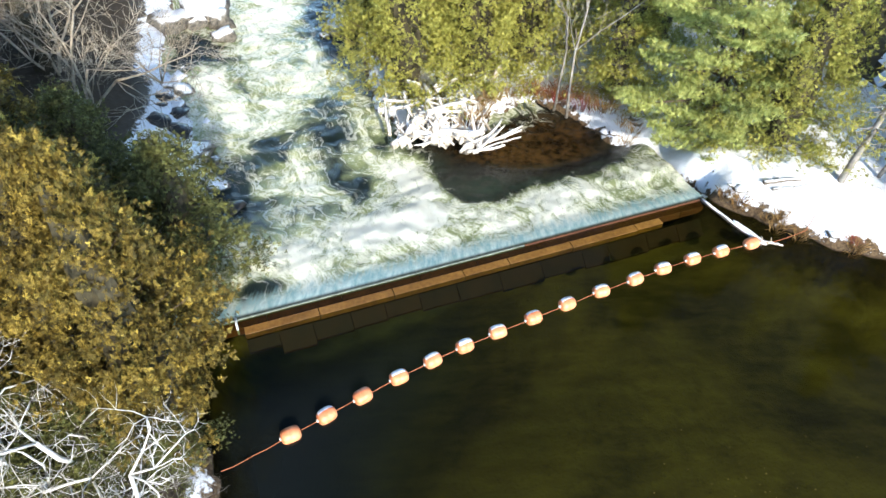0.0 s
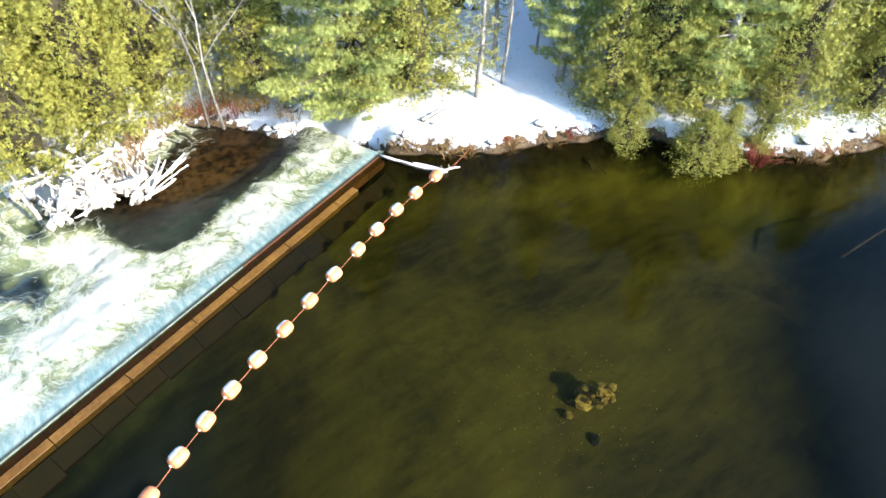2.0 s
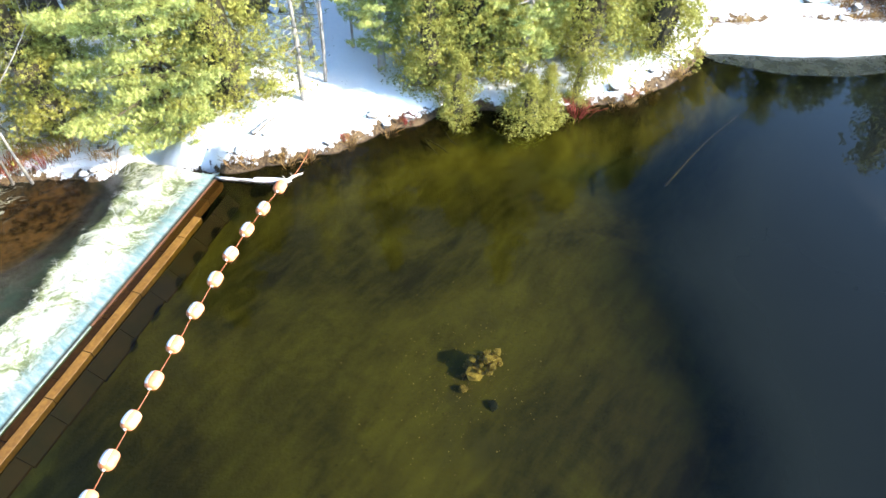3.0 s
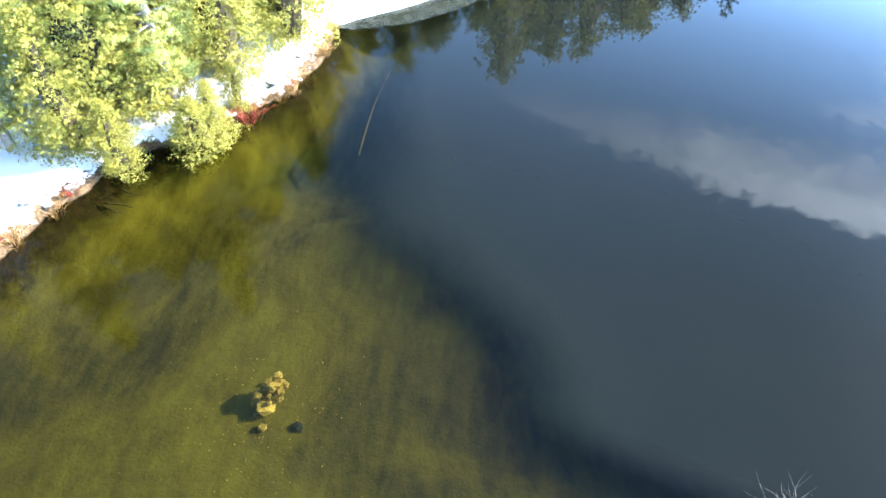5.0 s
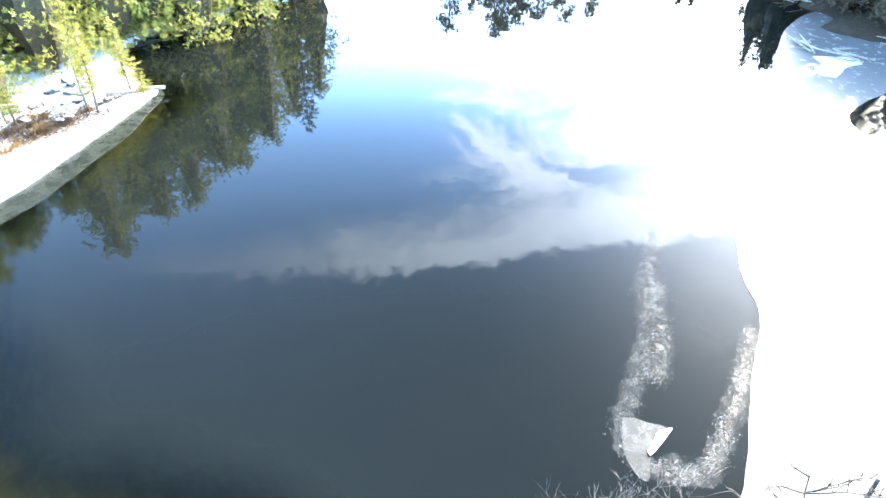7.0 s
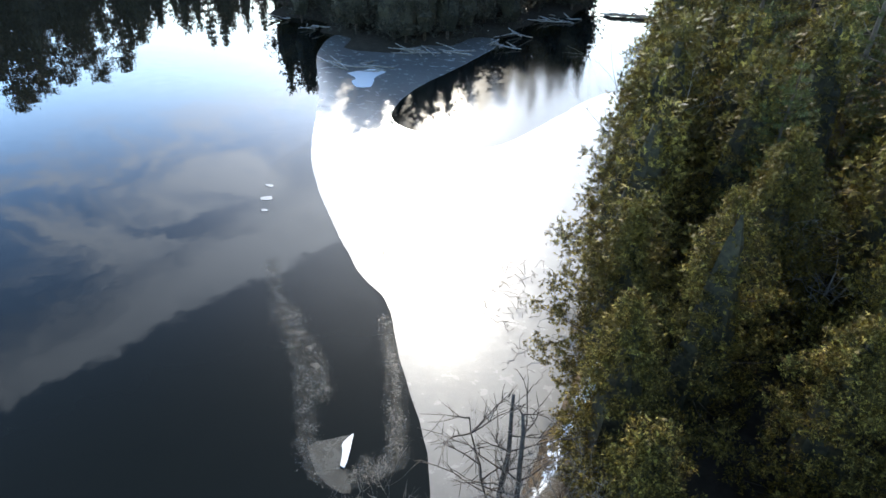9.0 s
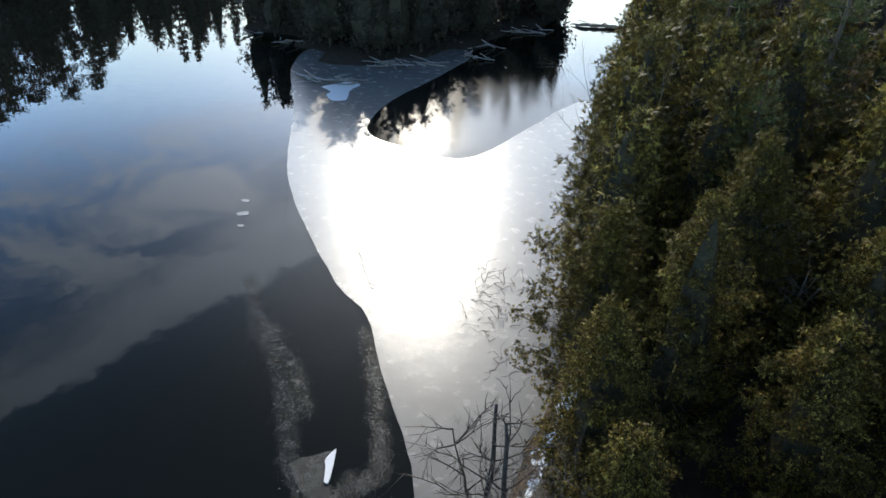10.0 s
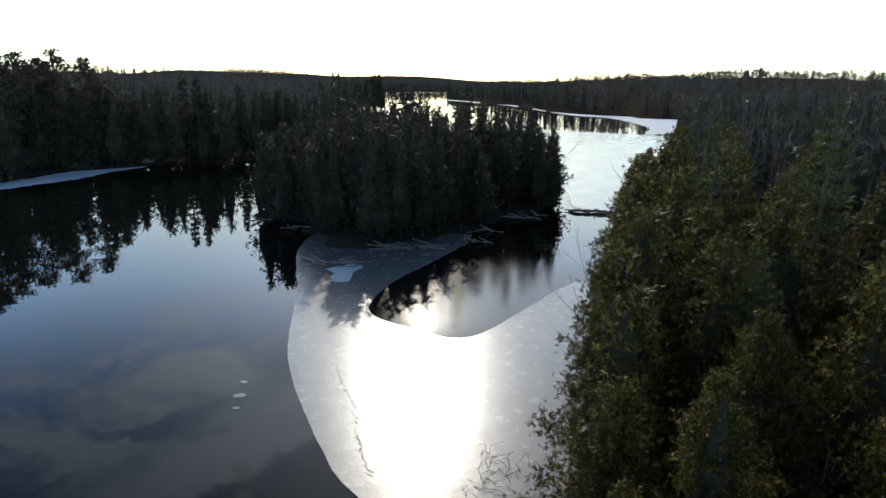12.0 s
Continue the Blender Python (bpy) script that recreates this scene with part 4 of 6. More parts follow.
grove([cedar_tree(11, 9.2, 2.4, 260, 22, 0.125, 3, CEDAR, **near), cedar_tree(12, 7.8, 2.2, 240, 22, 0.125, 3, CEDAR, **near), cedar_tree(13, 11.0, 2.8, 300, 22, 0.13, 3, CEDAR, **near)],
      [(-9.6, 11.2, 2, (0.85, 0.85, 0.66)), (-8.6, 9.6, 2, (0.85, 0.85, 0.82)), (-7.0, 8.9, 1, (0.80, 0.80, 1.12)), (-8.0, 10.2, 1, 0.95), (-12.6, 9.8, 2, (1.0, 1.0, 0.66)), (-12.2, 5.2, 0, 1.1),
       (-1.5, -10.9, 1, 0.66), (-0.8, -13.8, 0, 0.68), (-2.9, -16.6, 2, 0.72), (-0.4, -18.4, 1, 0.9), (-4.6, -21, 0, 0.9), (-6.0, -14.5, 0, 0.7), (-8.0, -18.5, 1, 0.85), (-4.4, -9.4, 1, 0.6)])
cedar_mid = dict(label="brown-green cedar tree in the dense bank woods", core=0.62)
grove([cedar_tree(14, 9.5, 2.3, 190, 16, 0.25, 3, CEDAR, width=0.38, **cedar_mid), cedar_tree(15, 11.5, 2.2, 210, 16, 0.26, 3, CEDAR, width=0.38, **cedar_mid)],
      [(-13.8, 16.8, 0, 0.75), (-9.7, 12.9, 1, (0.9, 0.9, 0.58)), (-11.4, 12.6, 1, (0.95, 0.95, 0.66)), (-11.2, 10.6, 1, (1.0, 1.0, 0.76)), (-15.5, 13, 1, 1.15), (-17.5, 17, 1, 1.1), (-11.4, 2.4, 1, 1.2), (-14.6, 6.5, 1, 1.2), (-13.5, -2.5, 1, 1.2), (-3.6, -3.2, 0, 0.42), (-5.4, -0.4, 0, 0.36), (-2.8, -1.4, 0, 0.36), (-8.2, 0.6, 0, 0.4), (-0.5, -22.6, 0, 0.9), (-0.3, -25.5, 0, 1.0), (-4.0, -26.5, 1, 0.85), (-8.6, -23, 0, 1.0), (-11, -20, 0, 1.0), (-0.9, -29, 0, 1.05), (-3.6, -31, 1, 0.9), (-6.8, -30.5, 0, 1.1),
       (-10.4, -27.5, 1, 0.9), (-9.4, -13.0, 0, 0.8), (-12.5, -15.5, 0, 0.95), (-13.5, -24.5, 1, 0.95), (-0.6, -33.5, 0, 1.0), (-2.8, -36.5, 1, 0.9), (-0.4, -38.5, 0, 0.95), (-8.2, -38, 1, 0.95), (-3.2, -42, 0, 1.1), (-0.8, -44, 0, 1.0),
       (-6.0, -45, 1, 1.0), (-1.0, -49, 0, 1.05), (-4.0, -50, 1, 0.95), (-1.4, -54, 0, 1.0), (-3.6, -57, 0, 1.15), (-1.2, -60, 0, 0.92), (-4.2, -63, 1, 0.95), (-1.6, -66, 0, 0.85), (-2.2, -71, 0, 0.82), (-5.0, -69, 1, 1.0), (-1.6, -75.5, 0, 0.8),
       (-2.2, -80, 0, 0.75), (-5.2, -77, 1, 0.85), (-2.6, -85, 0, 0.74), (-3.0, -91, 1, 0.6), (-7.5, -52, 0, 1.15), (-8.5, -60, 1, 1.0), (-9.5, -70, 1, 1.0), (-11, -44, 0, 1.2), (-12, -35, 1, 0.95), (-16, -30, 1, 1.0), (-15, -40, 0, 1.2), (-17, -20, 0, 1.15)])
# north bank
shore = "yellow-green cedar tree at the snowy shore"
grove([cedar_tree(31, 9.5, 2.7, 400, 22, 0.125, 3, CEDAR_GREEN, 0.01, shore, width=0.46, bunch=0.24, tufts=2, core=0.4), cedar_tree(32, 8.0, 2.0, 310, 22, 0.12, 3, CEDAR_GREEN, 0.01, shore, width=0.46, bunch=0.24, tufts=2, core=0.4)],
      [(1.8, 27.4, 0, 1.0), (-1.3, 26.0, 0, 0.9), (4.4, 28.8, 0, 1.05), (-2.6, 29.4, 1, 1.1), (0.4, 30.8, 0, 1.1), (19.4, 15.2, 1, 0.75), (21.4, 14.8, 0, 0.9), (23.2, 13.6, 1, 1.1), (25.2, 11.0, 0, 0.85), (20.6, 10.9, 1, (0.62, 0.62, 0.32)), (21.4, 10.6, 1, 0.34), (18.9, 13.4, 1, 0.42),
       (23.0, 10.0, 1, 0.28), (28.2, 8.8, 1, 0.9), (30.4, 10.5, 0, 0.8), (26.4, 14.5, 0, 1.0), (13.4, 21.0, 0, 0.85), (8.2, 26.0, 1, 0.95), (31.5, 14, 0, 1.0)])
# foliage coloured darker, so that these stand as trees in shade
grove([cedar_tree(16, 6.2, 2.1, 260, 17, 0.13, 3, SHADED_PINE, 0.02, "cedar tree with shade-darkened foliage on the bank of the rapids", width=0.46, bunch=0.24, tufts=2, core=0.4)],
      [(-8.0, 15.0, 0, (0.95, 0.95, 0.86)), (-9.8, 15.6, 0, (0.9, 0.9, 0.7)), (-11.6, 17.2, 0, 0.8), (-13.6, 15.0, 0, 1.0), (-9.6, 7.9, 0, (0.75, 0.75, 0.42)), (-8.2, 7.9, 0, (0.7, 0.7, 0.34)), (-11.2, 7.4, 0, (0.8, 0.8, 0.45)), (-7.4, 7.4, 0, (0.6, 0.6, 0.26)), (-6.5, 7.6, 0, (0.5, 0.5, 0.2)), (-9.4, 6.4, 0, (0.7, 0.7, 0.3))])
east = dict(label="sunlit green cedar tree on the far point", core=0.6)
grove([cedar_tree(33, 9.5, 2.4, 190, 17, 0.23, 3, CEDAR_GREEN, 0.03, width=0.36, **east)],
      [(44, 10, 0, 1.1), (47, 6, 0, 1.2), (50, 3, 0, 1.1), (40, 12, 0, 1.0), (53.5, 0, 0, 1.2), (57, -3, 0, 1.25), (56, -7.5, 0, 1.0), (58.5, -11, 0, 1.3), (58, -15.5, 0, 1.2), (61, -18.5, 0, 1.3), (63, -23, 0, 1.3), (65, -27, 0, 1.3),
       (60, -7, 0, 1.2), (62, -13, 0, 1.4), (49, 9, 0, 1.2), (36.5, 11, 0, 0.85), (45.2, 1.6, 0, 0.55), (50, -2, 0, 1.5), (56.2, -9.8, 0, 1.6), (55.4, -4.6, 0, 1.5), (59.5, -15.5, 0, 1.55), (49.5, 4, 0, 1.15), (54, -6.6, 0, 1.55), (54.5, -12.6, 0, 1.35), (57.4, -18.2, 0, 1.35)])
grove([pine_tree(41, 14.5, 5.1, 28, 560, 0.18, 4, PINE, 0.015, width=0.20),
       pine_tree(43, 15.5, 3.2, 24, 190, 0.21, 4, PINE, 0.10, "green white pine standing over the cedars", width=0.24, bark=GREY_BARK),
       pine_tree(44, 15.5, 4.6, 21, 95, 0.30, 4, SHADED_PINE, 0.08, "white pine with shade-darkened needles standing over the cedars", width=0.16, rise=0.22)],
      [(11.4, 22.6, 0, 1.0), (19.0, 17.6, 1, 0.8), (22.4, 12.4, 1, 0.85), (24.5, 17.5, 0, 0.8), (6.6, 29, 1, 0.9), (61, -23.6, 2, 0.95), (57.5, -12.5, 2, 0.85), (-4.6, -37.5, 2, 0.92), (-4.9, -25.3, 2, 0.62), (-9, -34, 2, 0.95), (63, -9, 2, 0.9)])
# thin trees of the clearing and the far point
grove([pine_tree(45, 8.5, 1.7, 16, 9, 0.26, 3, CEDAR_GREEN, 0.22, "thin young larch with sparse yellow-green twigs", "larch_tree", 0.2, 0.0, 0.05, GREY_BARK)],
      [(15.2, 18.6, 0, 1.0), (39.9, 4.9, 0, 0.5), (41.6, 1.6, 0, 0.42), (42.6, -2.6, 0, 0.6), (44.3, -4.6, 0, 0.4), (17.6, 20.6, 0, 0.9)])

grove([pine_tree(46, 6.0, 1.35, 11, 34, 0.19, 3, CEDAR_GREEN, 0.36, "slender young pine with a bare lower trunk on the point", "young_pine", 0.26, 0.0, 0.12)],
      [(41.8, -3.1, 0, 0.92), (40.3, 3.7, 0, (0.9, 0.9, 0.62)), (41.2, 1.2, 0, (0.8, 0.8, 0.36)), (42.9, -6.0, 0, (0.8, 0.8, 0.42)), (43.9, -5.4, 0, (1.1, 1.1, 0.6)), (45.0, -3.4, 0, (1.2, 1.2, 0.75)), (46.6, -5.6, 0, (1.0, 1.0, 0.6)), (47.6, -3.2, 0, (1.2, 1.2, 0.8)), (37.4, 6.8, 0, 0.75)])

# far shore: tall pines that stand over the woods
def tufted_pine(seed, tall, label):
    """An old pine: long bare trunk, flat ragged tufts near the top."""
    rng = np.random.default_rng(seed)
    root = tagged(new("pine_tree"), label, "tree", "far shore pines")
    wood, centres, outs = Tubes(), [], []
    wood.run([(0.1 * math.sin(z * 0.3 + seed), 0, z) for z in np.linspace(-0.5, tall * 0.98, 8)], list(np.linspace(0.3, 0.04, 8)), 7)
    for i in range(38):
        u = 0.3 + 0.7 * (i + rng.uniform(0, 1)) / 38
        a, reach = rng.uniform(0, math.tau), 2.7 * min(1.0, (1.02 - u) * 3.2) ** 0.6 * rng.uniform(0.4, 1.05)
        c = np.array([math.cos(a) * reach, math.sin(a) * reach, u * tall + 0.15 * reach])
        wood.run(limb_points(rng, (0, 0, u * tall - 0.3), c, 0.1), [0.08, 0.06, 0.05, 0.03, 0.02], 3)
        off = rng.normal(0, 1, (80, 3)) * np.array([0.55, 0.55, 0.28])
        centres.append(c + off)
        outs.append(off + np.array([0, 0, 0.5]))
    part("trunk", wood.mesh("pine_trunk", BARK), root, "tall bare trunk")
    part("crown", leaf_mesh("pine_crown", sprays(rng, np.concatenate(centres), np.concatenate(outs), 0.34, 3, 0.3), FAR_GREEN), root)
    return root


grove([tufted_pine(47, 19.5, "tall dark white pine with ragged tufts above the far woods"), tufted_pine(48, 18.0, "tall dark white pine with ragged tufts above the far woods")],
      [(90.5, -71, 0, 0.98), (93, -75, 1, 1.06), (93.5, -79, 0, 0.96), (93.5, -83.5, 1, 1.02), (91, -88, 0, 0.97), (89, -92.5, 1, 1.0), (97, -66, 0, 1.0), (96, -90, 1, 0.98), (99, -83, 0, 0.96)])

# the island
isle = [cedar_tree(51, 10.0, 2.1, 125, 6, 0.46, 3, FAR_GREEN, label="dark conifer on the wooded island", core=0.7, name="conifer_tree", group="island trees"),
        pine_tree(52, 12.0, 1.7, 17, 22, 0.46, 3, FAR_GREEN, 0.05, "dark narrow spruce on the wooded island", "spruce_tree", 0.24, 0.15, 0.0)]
rng_i = random.Random(8)
found, tries = [], 0
while len(found) < 105 and tries < 6000:
    tries += 1
    x, y = rng_i.uniform(6, 47), rng_i.uniform(-111, -53)
    d = float(inside_distance(np.array([x]), np.array([y]), ISLAND)[0])
    if d < 0.8 or any((x - p[0]) ** 2 + (y - p[1]) ** 2 < 2.6 ** 2 for p in found):
        continue
    found.append((x, y, 1 if rng_i.random() < 0.25 else 0, rng_i.uniform(0.85, 1.15) * (0.78 + 0.28 * min(1.0, d / 9.0))))
for i in range(105):                                  # the nearest rows on the far shore
    (ax, ay), (bx, by) = rng_i.choice(list(zip(NORTH_BANK[47:53], NORTH_BANK[48:54])))
    u = rng_i.random()
    found.append((ax + (bx - ax) * u + rng_i.uniform(0.8, 7), ay + (by - ay) * u - rng_i.uniform(-1.0, 4), 1 if rng_i.random() < 0.3 else 0, rng_i.uniform(0.85, 1.4)))
found = [p for p in found if max(float(inside_distance(np.array([p[0]]), np.array([p[1]]), q)[0]) for q in (ISLAND, NORTH_BANK)) > 0.6]
found += [(8.6, -81.5, 1, 0.8), (11.4, -84.5, 1, 0.86), (12.8, -88.5, 1, 0.9)]      # spires at the tip of the island
found += [(24, -58.8, 0, 1.05), (25.6, -60.8, 0, 1.15), (23.2, -61.5, 0, 1.1), (26.8, -63.6, 0, 1.2), (28.6, -60.4, 0, 1.05), (21.4, -60.2, 0, 1.0), (27.4, -66.5, 1, 1.1), (30.6, -62.4, 0, 1.1), (22, -65, 0, 1.15)]
for i in range(36):                                   # the dark point far up the lake
    u = rng_i.random()
    found.append((121.5 + 26 * u * rng_i.random() + 2 * (1 - u), -318 + rng_i.uniform(-8, 40) * u, 1 if rng_i.random() < 0.35 else 0, rng_i.uniform(1.15, 1.55)))
grove(isle, found)


# woods that nobody could count
def woods(name, spots_, seed, tall, label, detail=26, size=0.9, grey=0.0, blade=0.28):
    """Many trees in one mesh: dark conifers of layered sprays, and bare grey trees of upright twigs."""
    rng = np.random.default_rng(seed)
    xy = np.array(spots_)
    n = len(xy)
    bare = rng.random(n) < grey
    h = tall * np.where(bare, rng.uniform(0.75, 1.15, n), rng.uniform(0.55, 1.12, n))
    h = h * np.where(bare, 1.0, 0.72 if grey > 0.8 else 1.0)
    z = height(xy[:, 0], xy[:, 1]) - 0.3
    slim = rng.uniform(0.75, 1.3, (n, 1))
    u = np.where(bare[:, None], 0.06 + 0.88 * rng.beta(1.5, 1.1, (n, detail)), rng.beta(1.0, 1.25, (n, detail)))
    cone = 0.17 * slim * (1 - u) ** 0.8 * (0.8 + 0.2 * np.sin(u * 40 + 9 * slim))
    ball = 0.19 * np.sqrt(np.clip(1 - ((u - 0.55) / 0.55) ** 2, 0.02, 1)) * rng.uniform(0.1, 1.0, u.shape)
    r = h[:, None] * np.where(bare[:, None], ball, cone * rng.uniform(0.7, 1.1, u.shape))
    a = rng.uniform(0, math.tau, (n, detail))
    c = np.stack([xy[:, :1] + r * np.cos(a), xy[:, 1:] + r * np.sin(a), z[:, None] + u * h[:, None]], -1)
    o = np.stack([np.cos(a), np.sin(a), np.full(a.shape, 0.3)], -1)
    long = (h * size / 10)[:, None] * rng.uniform(0.7, 1.2, (n, detail))
    made = []
    for pick, up_, wide, stretch in ((~bare, -0.05, blade, 1.0), (bare, 1.3, 0.04 if detail > 20 else 0.13, 1.7)):
        if not pick.any():
            made.append(np.zeros((0, 3)))
            continue
        cc = c[pick].reshape(-1, 3)
        v = sprays(rng, cc, o[pick].reshape(-1, 3), 1.0, 3, wide, up_)
        made.append(((v.reshape(-1, 9, 3) - cc[:, None]) * long[pick].reshape(-1, 1, 1) * stretch + cc[:, None]).reshape(-1, 3))
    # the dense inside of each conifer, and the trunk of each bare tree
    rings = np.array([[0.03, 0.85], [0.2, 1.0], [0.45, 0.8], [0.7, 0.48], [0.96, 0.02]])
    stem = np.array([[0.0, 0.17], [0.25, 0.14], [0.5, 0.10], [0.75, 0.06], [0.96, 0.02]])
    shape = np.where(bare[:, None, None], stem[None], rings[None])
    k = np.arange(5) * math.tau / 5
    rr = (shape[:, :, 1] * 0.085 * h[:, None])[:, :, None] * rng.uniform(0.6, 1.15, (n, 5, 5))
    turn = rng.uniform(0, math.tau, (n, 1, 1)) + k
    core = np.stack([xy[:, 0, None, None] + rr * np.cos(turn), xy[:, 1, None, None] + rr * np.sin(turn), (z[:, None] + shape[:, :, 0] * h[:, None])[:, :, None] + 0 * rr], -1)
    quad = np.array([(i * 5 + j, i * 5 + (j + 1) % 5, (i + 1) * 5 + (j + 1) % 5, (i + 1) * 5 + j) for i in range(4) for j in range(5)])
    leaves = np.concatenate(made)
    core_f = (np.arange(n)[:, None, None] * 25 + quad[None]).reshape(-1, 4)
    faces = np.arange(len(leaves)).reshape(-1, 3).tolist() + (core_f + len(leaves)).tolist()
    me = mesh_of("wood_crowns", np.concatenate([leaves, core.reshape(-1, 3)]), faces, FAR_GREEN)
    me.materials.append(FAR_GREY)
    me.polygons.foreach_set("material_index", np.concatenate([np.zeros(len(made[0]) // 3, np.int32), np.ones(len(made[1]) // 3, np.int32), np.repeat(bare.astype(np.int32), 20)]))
    return tagged(new(name, me), label, "woods", kind="stuff")


def scatter(seed, count, test, box):
    rng = np.random.default_rng(seed)
    x, y = rng.uniform(box[0], box[1], count), rng.uniform(box[2], box[3], count)
    keep = test(x, y)
    return list(zip(x[keep].tolist(), y[keep].tolist()))


west = lambda x, y: inside_distance(x, y, WEST_BANK)
north = lambda x, y: inside_distance(x, y, NORTH_BANK)
woods("west_woods", scatter(1, 2000, lambda x, y: (west(x, y) > 5) & ~((y > -46) & (x > -15)), (-130, 0, -240, -8)), 61, 11.5, "dense dark conifer woods on the long bank", 26, 0.8, 0.35)
woods("far_west_woods", scatter(2, 6500, lambda x, y: (west(x, y) > 2) & (np.hypot(x, y) > 200) & (x > 0.42 * y), (-480, 280, -950, -190)), 62, 10, "distant grey and dark woods beyond the lake", 15, 1.2, 0.88, 0.4)
woods("east_woods", scatter(3, 2200, lambda x, y: (north(x, y) > 6) & (np.hypot(x - 75, y + 70) < 130) & ~((x < 76) & (y > -44)), (48, 210, -200, 30)), 63, 11.5, "dark conifer woods along the far shore", 26, 0.8, 0.4)
woods("far_east_woods", scatter(4, 6500, lambda x, y: (north(x, y) > 2) & (y < -170) & (x < -1.4 * y), (60, 560, -950, -170)), 64, 10, "distant grey and dark woods on the low hills", 15, 1.2, 0.88, 0.4)
woods("shoreline_woods", scatter(5, 5200, lambda x, y: ((west(x, y) > 1.5) & (west(x, y) < 16)) | ((north(x, y) > 1.5) & (north(x, y) < 14)), (-60, 300, -720, -170)), 67, 11, "dark trees lining the distant lake shore", 18, 0.9, 0.25, 0.35)
woods("north_woods", scatter(6, 240, lambda x, y: (north(x, y) > 6) & (y > 28 - 0.3 * x), (-4, 60, 8, 60)), 65, 11, "mixed woods behind the snowy clearing", 90, 0.6, 0.3)
woods("northwest_woods", scatter(7, 380, lambda x, y: (west(x, y) > 4) & ~((y < 24) & (x > -16)), (-60, -8, -12, 60)), 66, 11, "shaded cedar woods above the rapids", 80, 0.6, 0.2)


# ------------------------------------------------------------------ the timber dam
def box(x0, x1, y0, y1, z0, z1, bevel=0.012):
    """A timber in the dam's own directions: along the crest, downstream, up."""
    bm = bmesh.new()
    bmesh.ops.create_cube(bm, size=1.0)
    for v in bm.verts:
        a, b, c = (x0 + x1) / 2 + v.co.x * (x1 - x0), (y0 + y1) / 2 + v.co.y * (y1 - y0), (z0 + z1) / 2 + v.co.z * (z1 - z0)
        v.co = DAM_A + DAM_X * a + DAM_Y * b + Vector((0, 0, c))
    bmesh.ops.bevel(bm, geom=bm.edges[:], offset=bevel, segments=1, affect="EDGES")
    return bm


rng_d = random.Random(3)
dam = tagged(new("timber_dam"), "low timber dam with orange planks just under the water", "dam")
LENGTH = (DAM_B - DAM_A).length
part("crest_rail", bm_mesh("crest_rail", box(0.2, 11.5, -0.07, 0.0, -0.5, 0.03), RAIL), dam, "grey-green algae-covered crest rail")
part("crest_rail", bm_mesh("crest_rail", box(11.52, LENGTH, -0.09, 0.0, -0.5, 0.005), SILL), dam, "dark wet crest rail")
at_x = 0.4
while at_x < LENGTH - 0.3:
    end = min(at_x + rng_d.uniform(2.0, 3.0), LENGTH - 0.1)
    part("sill_plank", bm_mesh("sill_plank", box(at_x, end - 0.02, -0.36, -0.10, -0.35, -0.028 + rng_d.uniform(-0.008, 0.008)), SILL), dam, "dark red-brown wet sill plank")
    at_x = end
at_x = 1.9
while at_x < 16.6:
    end = min(at_x + rng_d.uniform(1.6, 2.7), 16.75)
    part("orange_plank", bm_mesh("orange_plank", box(at_x, end - 0.02, -0.70 + rng_d.uniform(-0.02, 0.02), -0.38, -0.22, 0.004 + rng_d.uniform(0.0, 0.006)), PLANK), dam, "orange-brown wet plank")
    at_x = end
at_x = 1.9
while at_x < LENGTH - 1.2:
    end = at_x + rng_d.uniform(0.9, 1.6)
    low = -0.80 - rng_d.uniform(0, 0.25)
    bm = box(at_x, end - 0.008, low - 0.2, -0.73, -0.30, -0.20)
    for v in bm.verts:
        away_ = -0.76 - (v.co - DAM_A).dot(DAM_Y)
        v.co.z -= 0.9 * max(0.0, away_)
    part("apron_board", bm_mesh("apron_board", bm, APRON), dam, "brown sloping apron board")
    at_x = end
pipe = Tubes()
p0 = DAM_A + DAM_X * 1.72 + DAM_Y * -0.05
pipe.run([tuple(p0 + Vector((0, 0, -0.5))), tuple(p0 + Vector((0, 0, 0.12))), tuple(p0 + DAM_Y * -0.28 + Vector((0, 0, 0.14))), tuple(p0 + DAM_Y * -0.42 + Vector((0, 0, -0.15)))], [0.035] * 4, 8)
part("end_pipe", pipe.mesh("end_pipe", STEEL), dam, "bent pale metal pipe at the dam's end")


# ------------------------------------------------------------------ the line of floats
def lathe(profile, sides=18):
    """A body turned round the x axis, from pairs of x and radius."""
    v, f = [], []
    for x, r in profile:
        for k in range(sides):
            a = k * math.tau / sides
            v.append((x, r * math.cos(a), r * math.sin(a)))
    for i in range(len(profile) - 1):
        for k in range(sides):
            a, b = i * sides + k, i * sides + (k + 1) % sides
            f.append((a, b, b + sides, a + sides))
    f.append(tuple(range(sides)))
    f.append(tuple((len(profile) - 1) * sides + k for k in range(sides))[::-1])
    return v, f


FLOATS = [(-3.68, 8.43), (-2.80, 9.02), (-1.87, 9.63), (-0.89, 10.26), (0.07, 10.85), (1.02, 11.38), (2.04, 11.92), (3.18, 12.48), (4.31, 13.05), (5.49, 13.61),
          (6.70, 14.15), (7.74, 14.64), (8.86, 15.11), (9.95, 15.49), (11.15, 15.90)]
PROFILE = [(-0.27, 0.05), (-0.262, 0.11), (-0.235, 0.165), (-0.18, 0.2), (-0.1, 0.215), (-0.015, 0.218), (0.0, 0.212), (0.015, 0.218), (0.1, 0.215), (0.18, 0.2), (0.235, 0.165), (0.262, 0.11), (0.27, 0.05)]
v, f = lathe(PROFILE)
float_me = mesh_of("float_body", v, f, ORANGE, True)
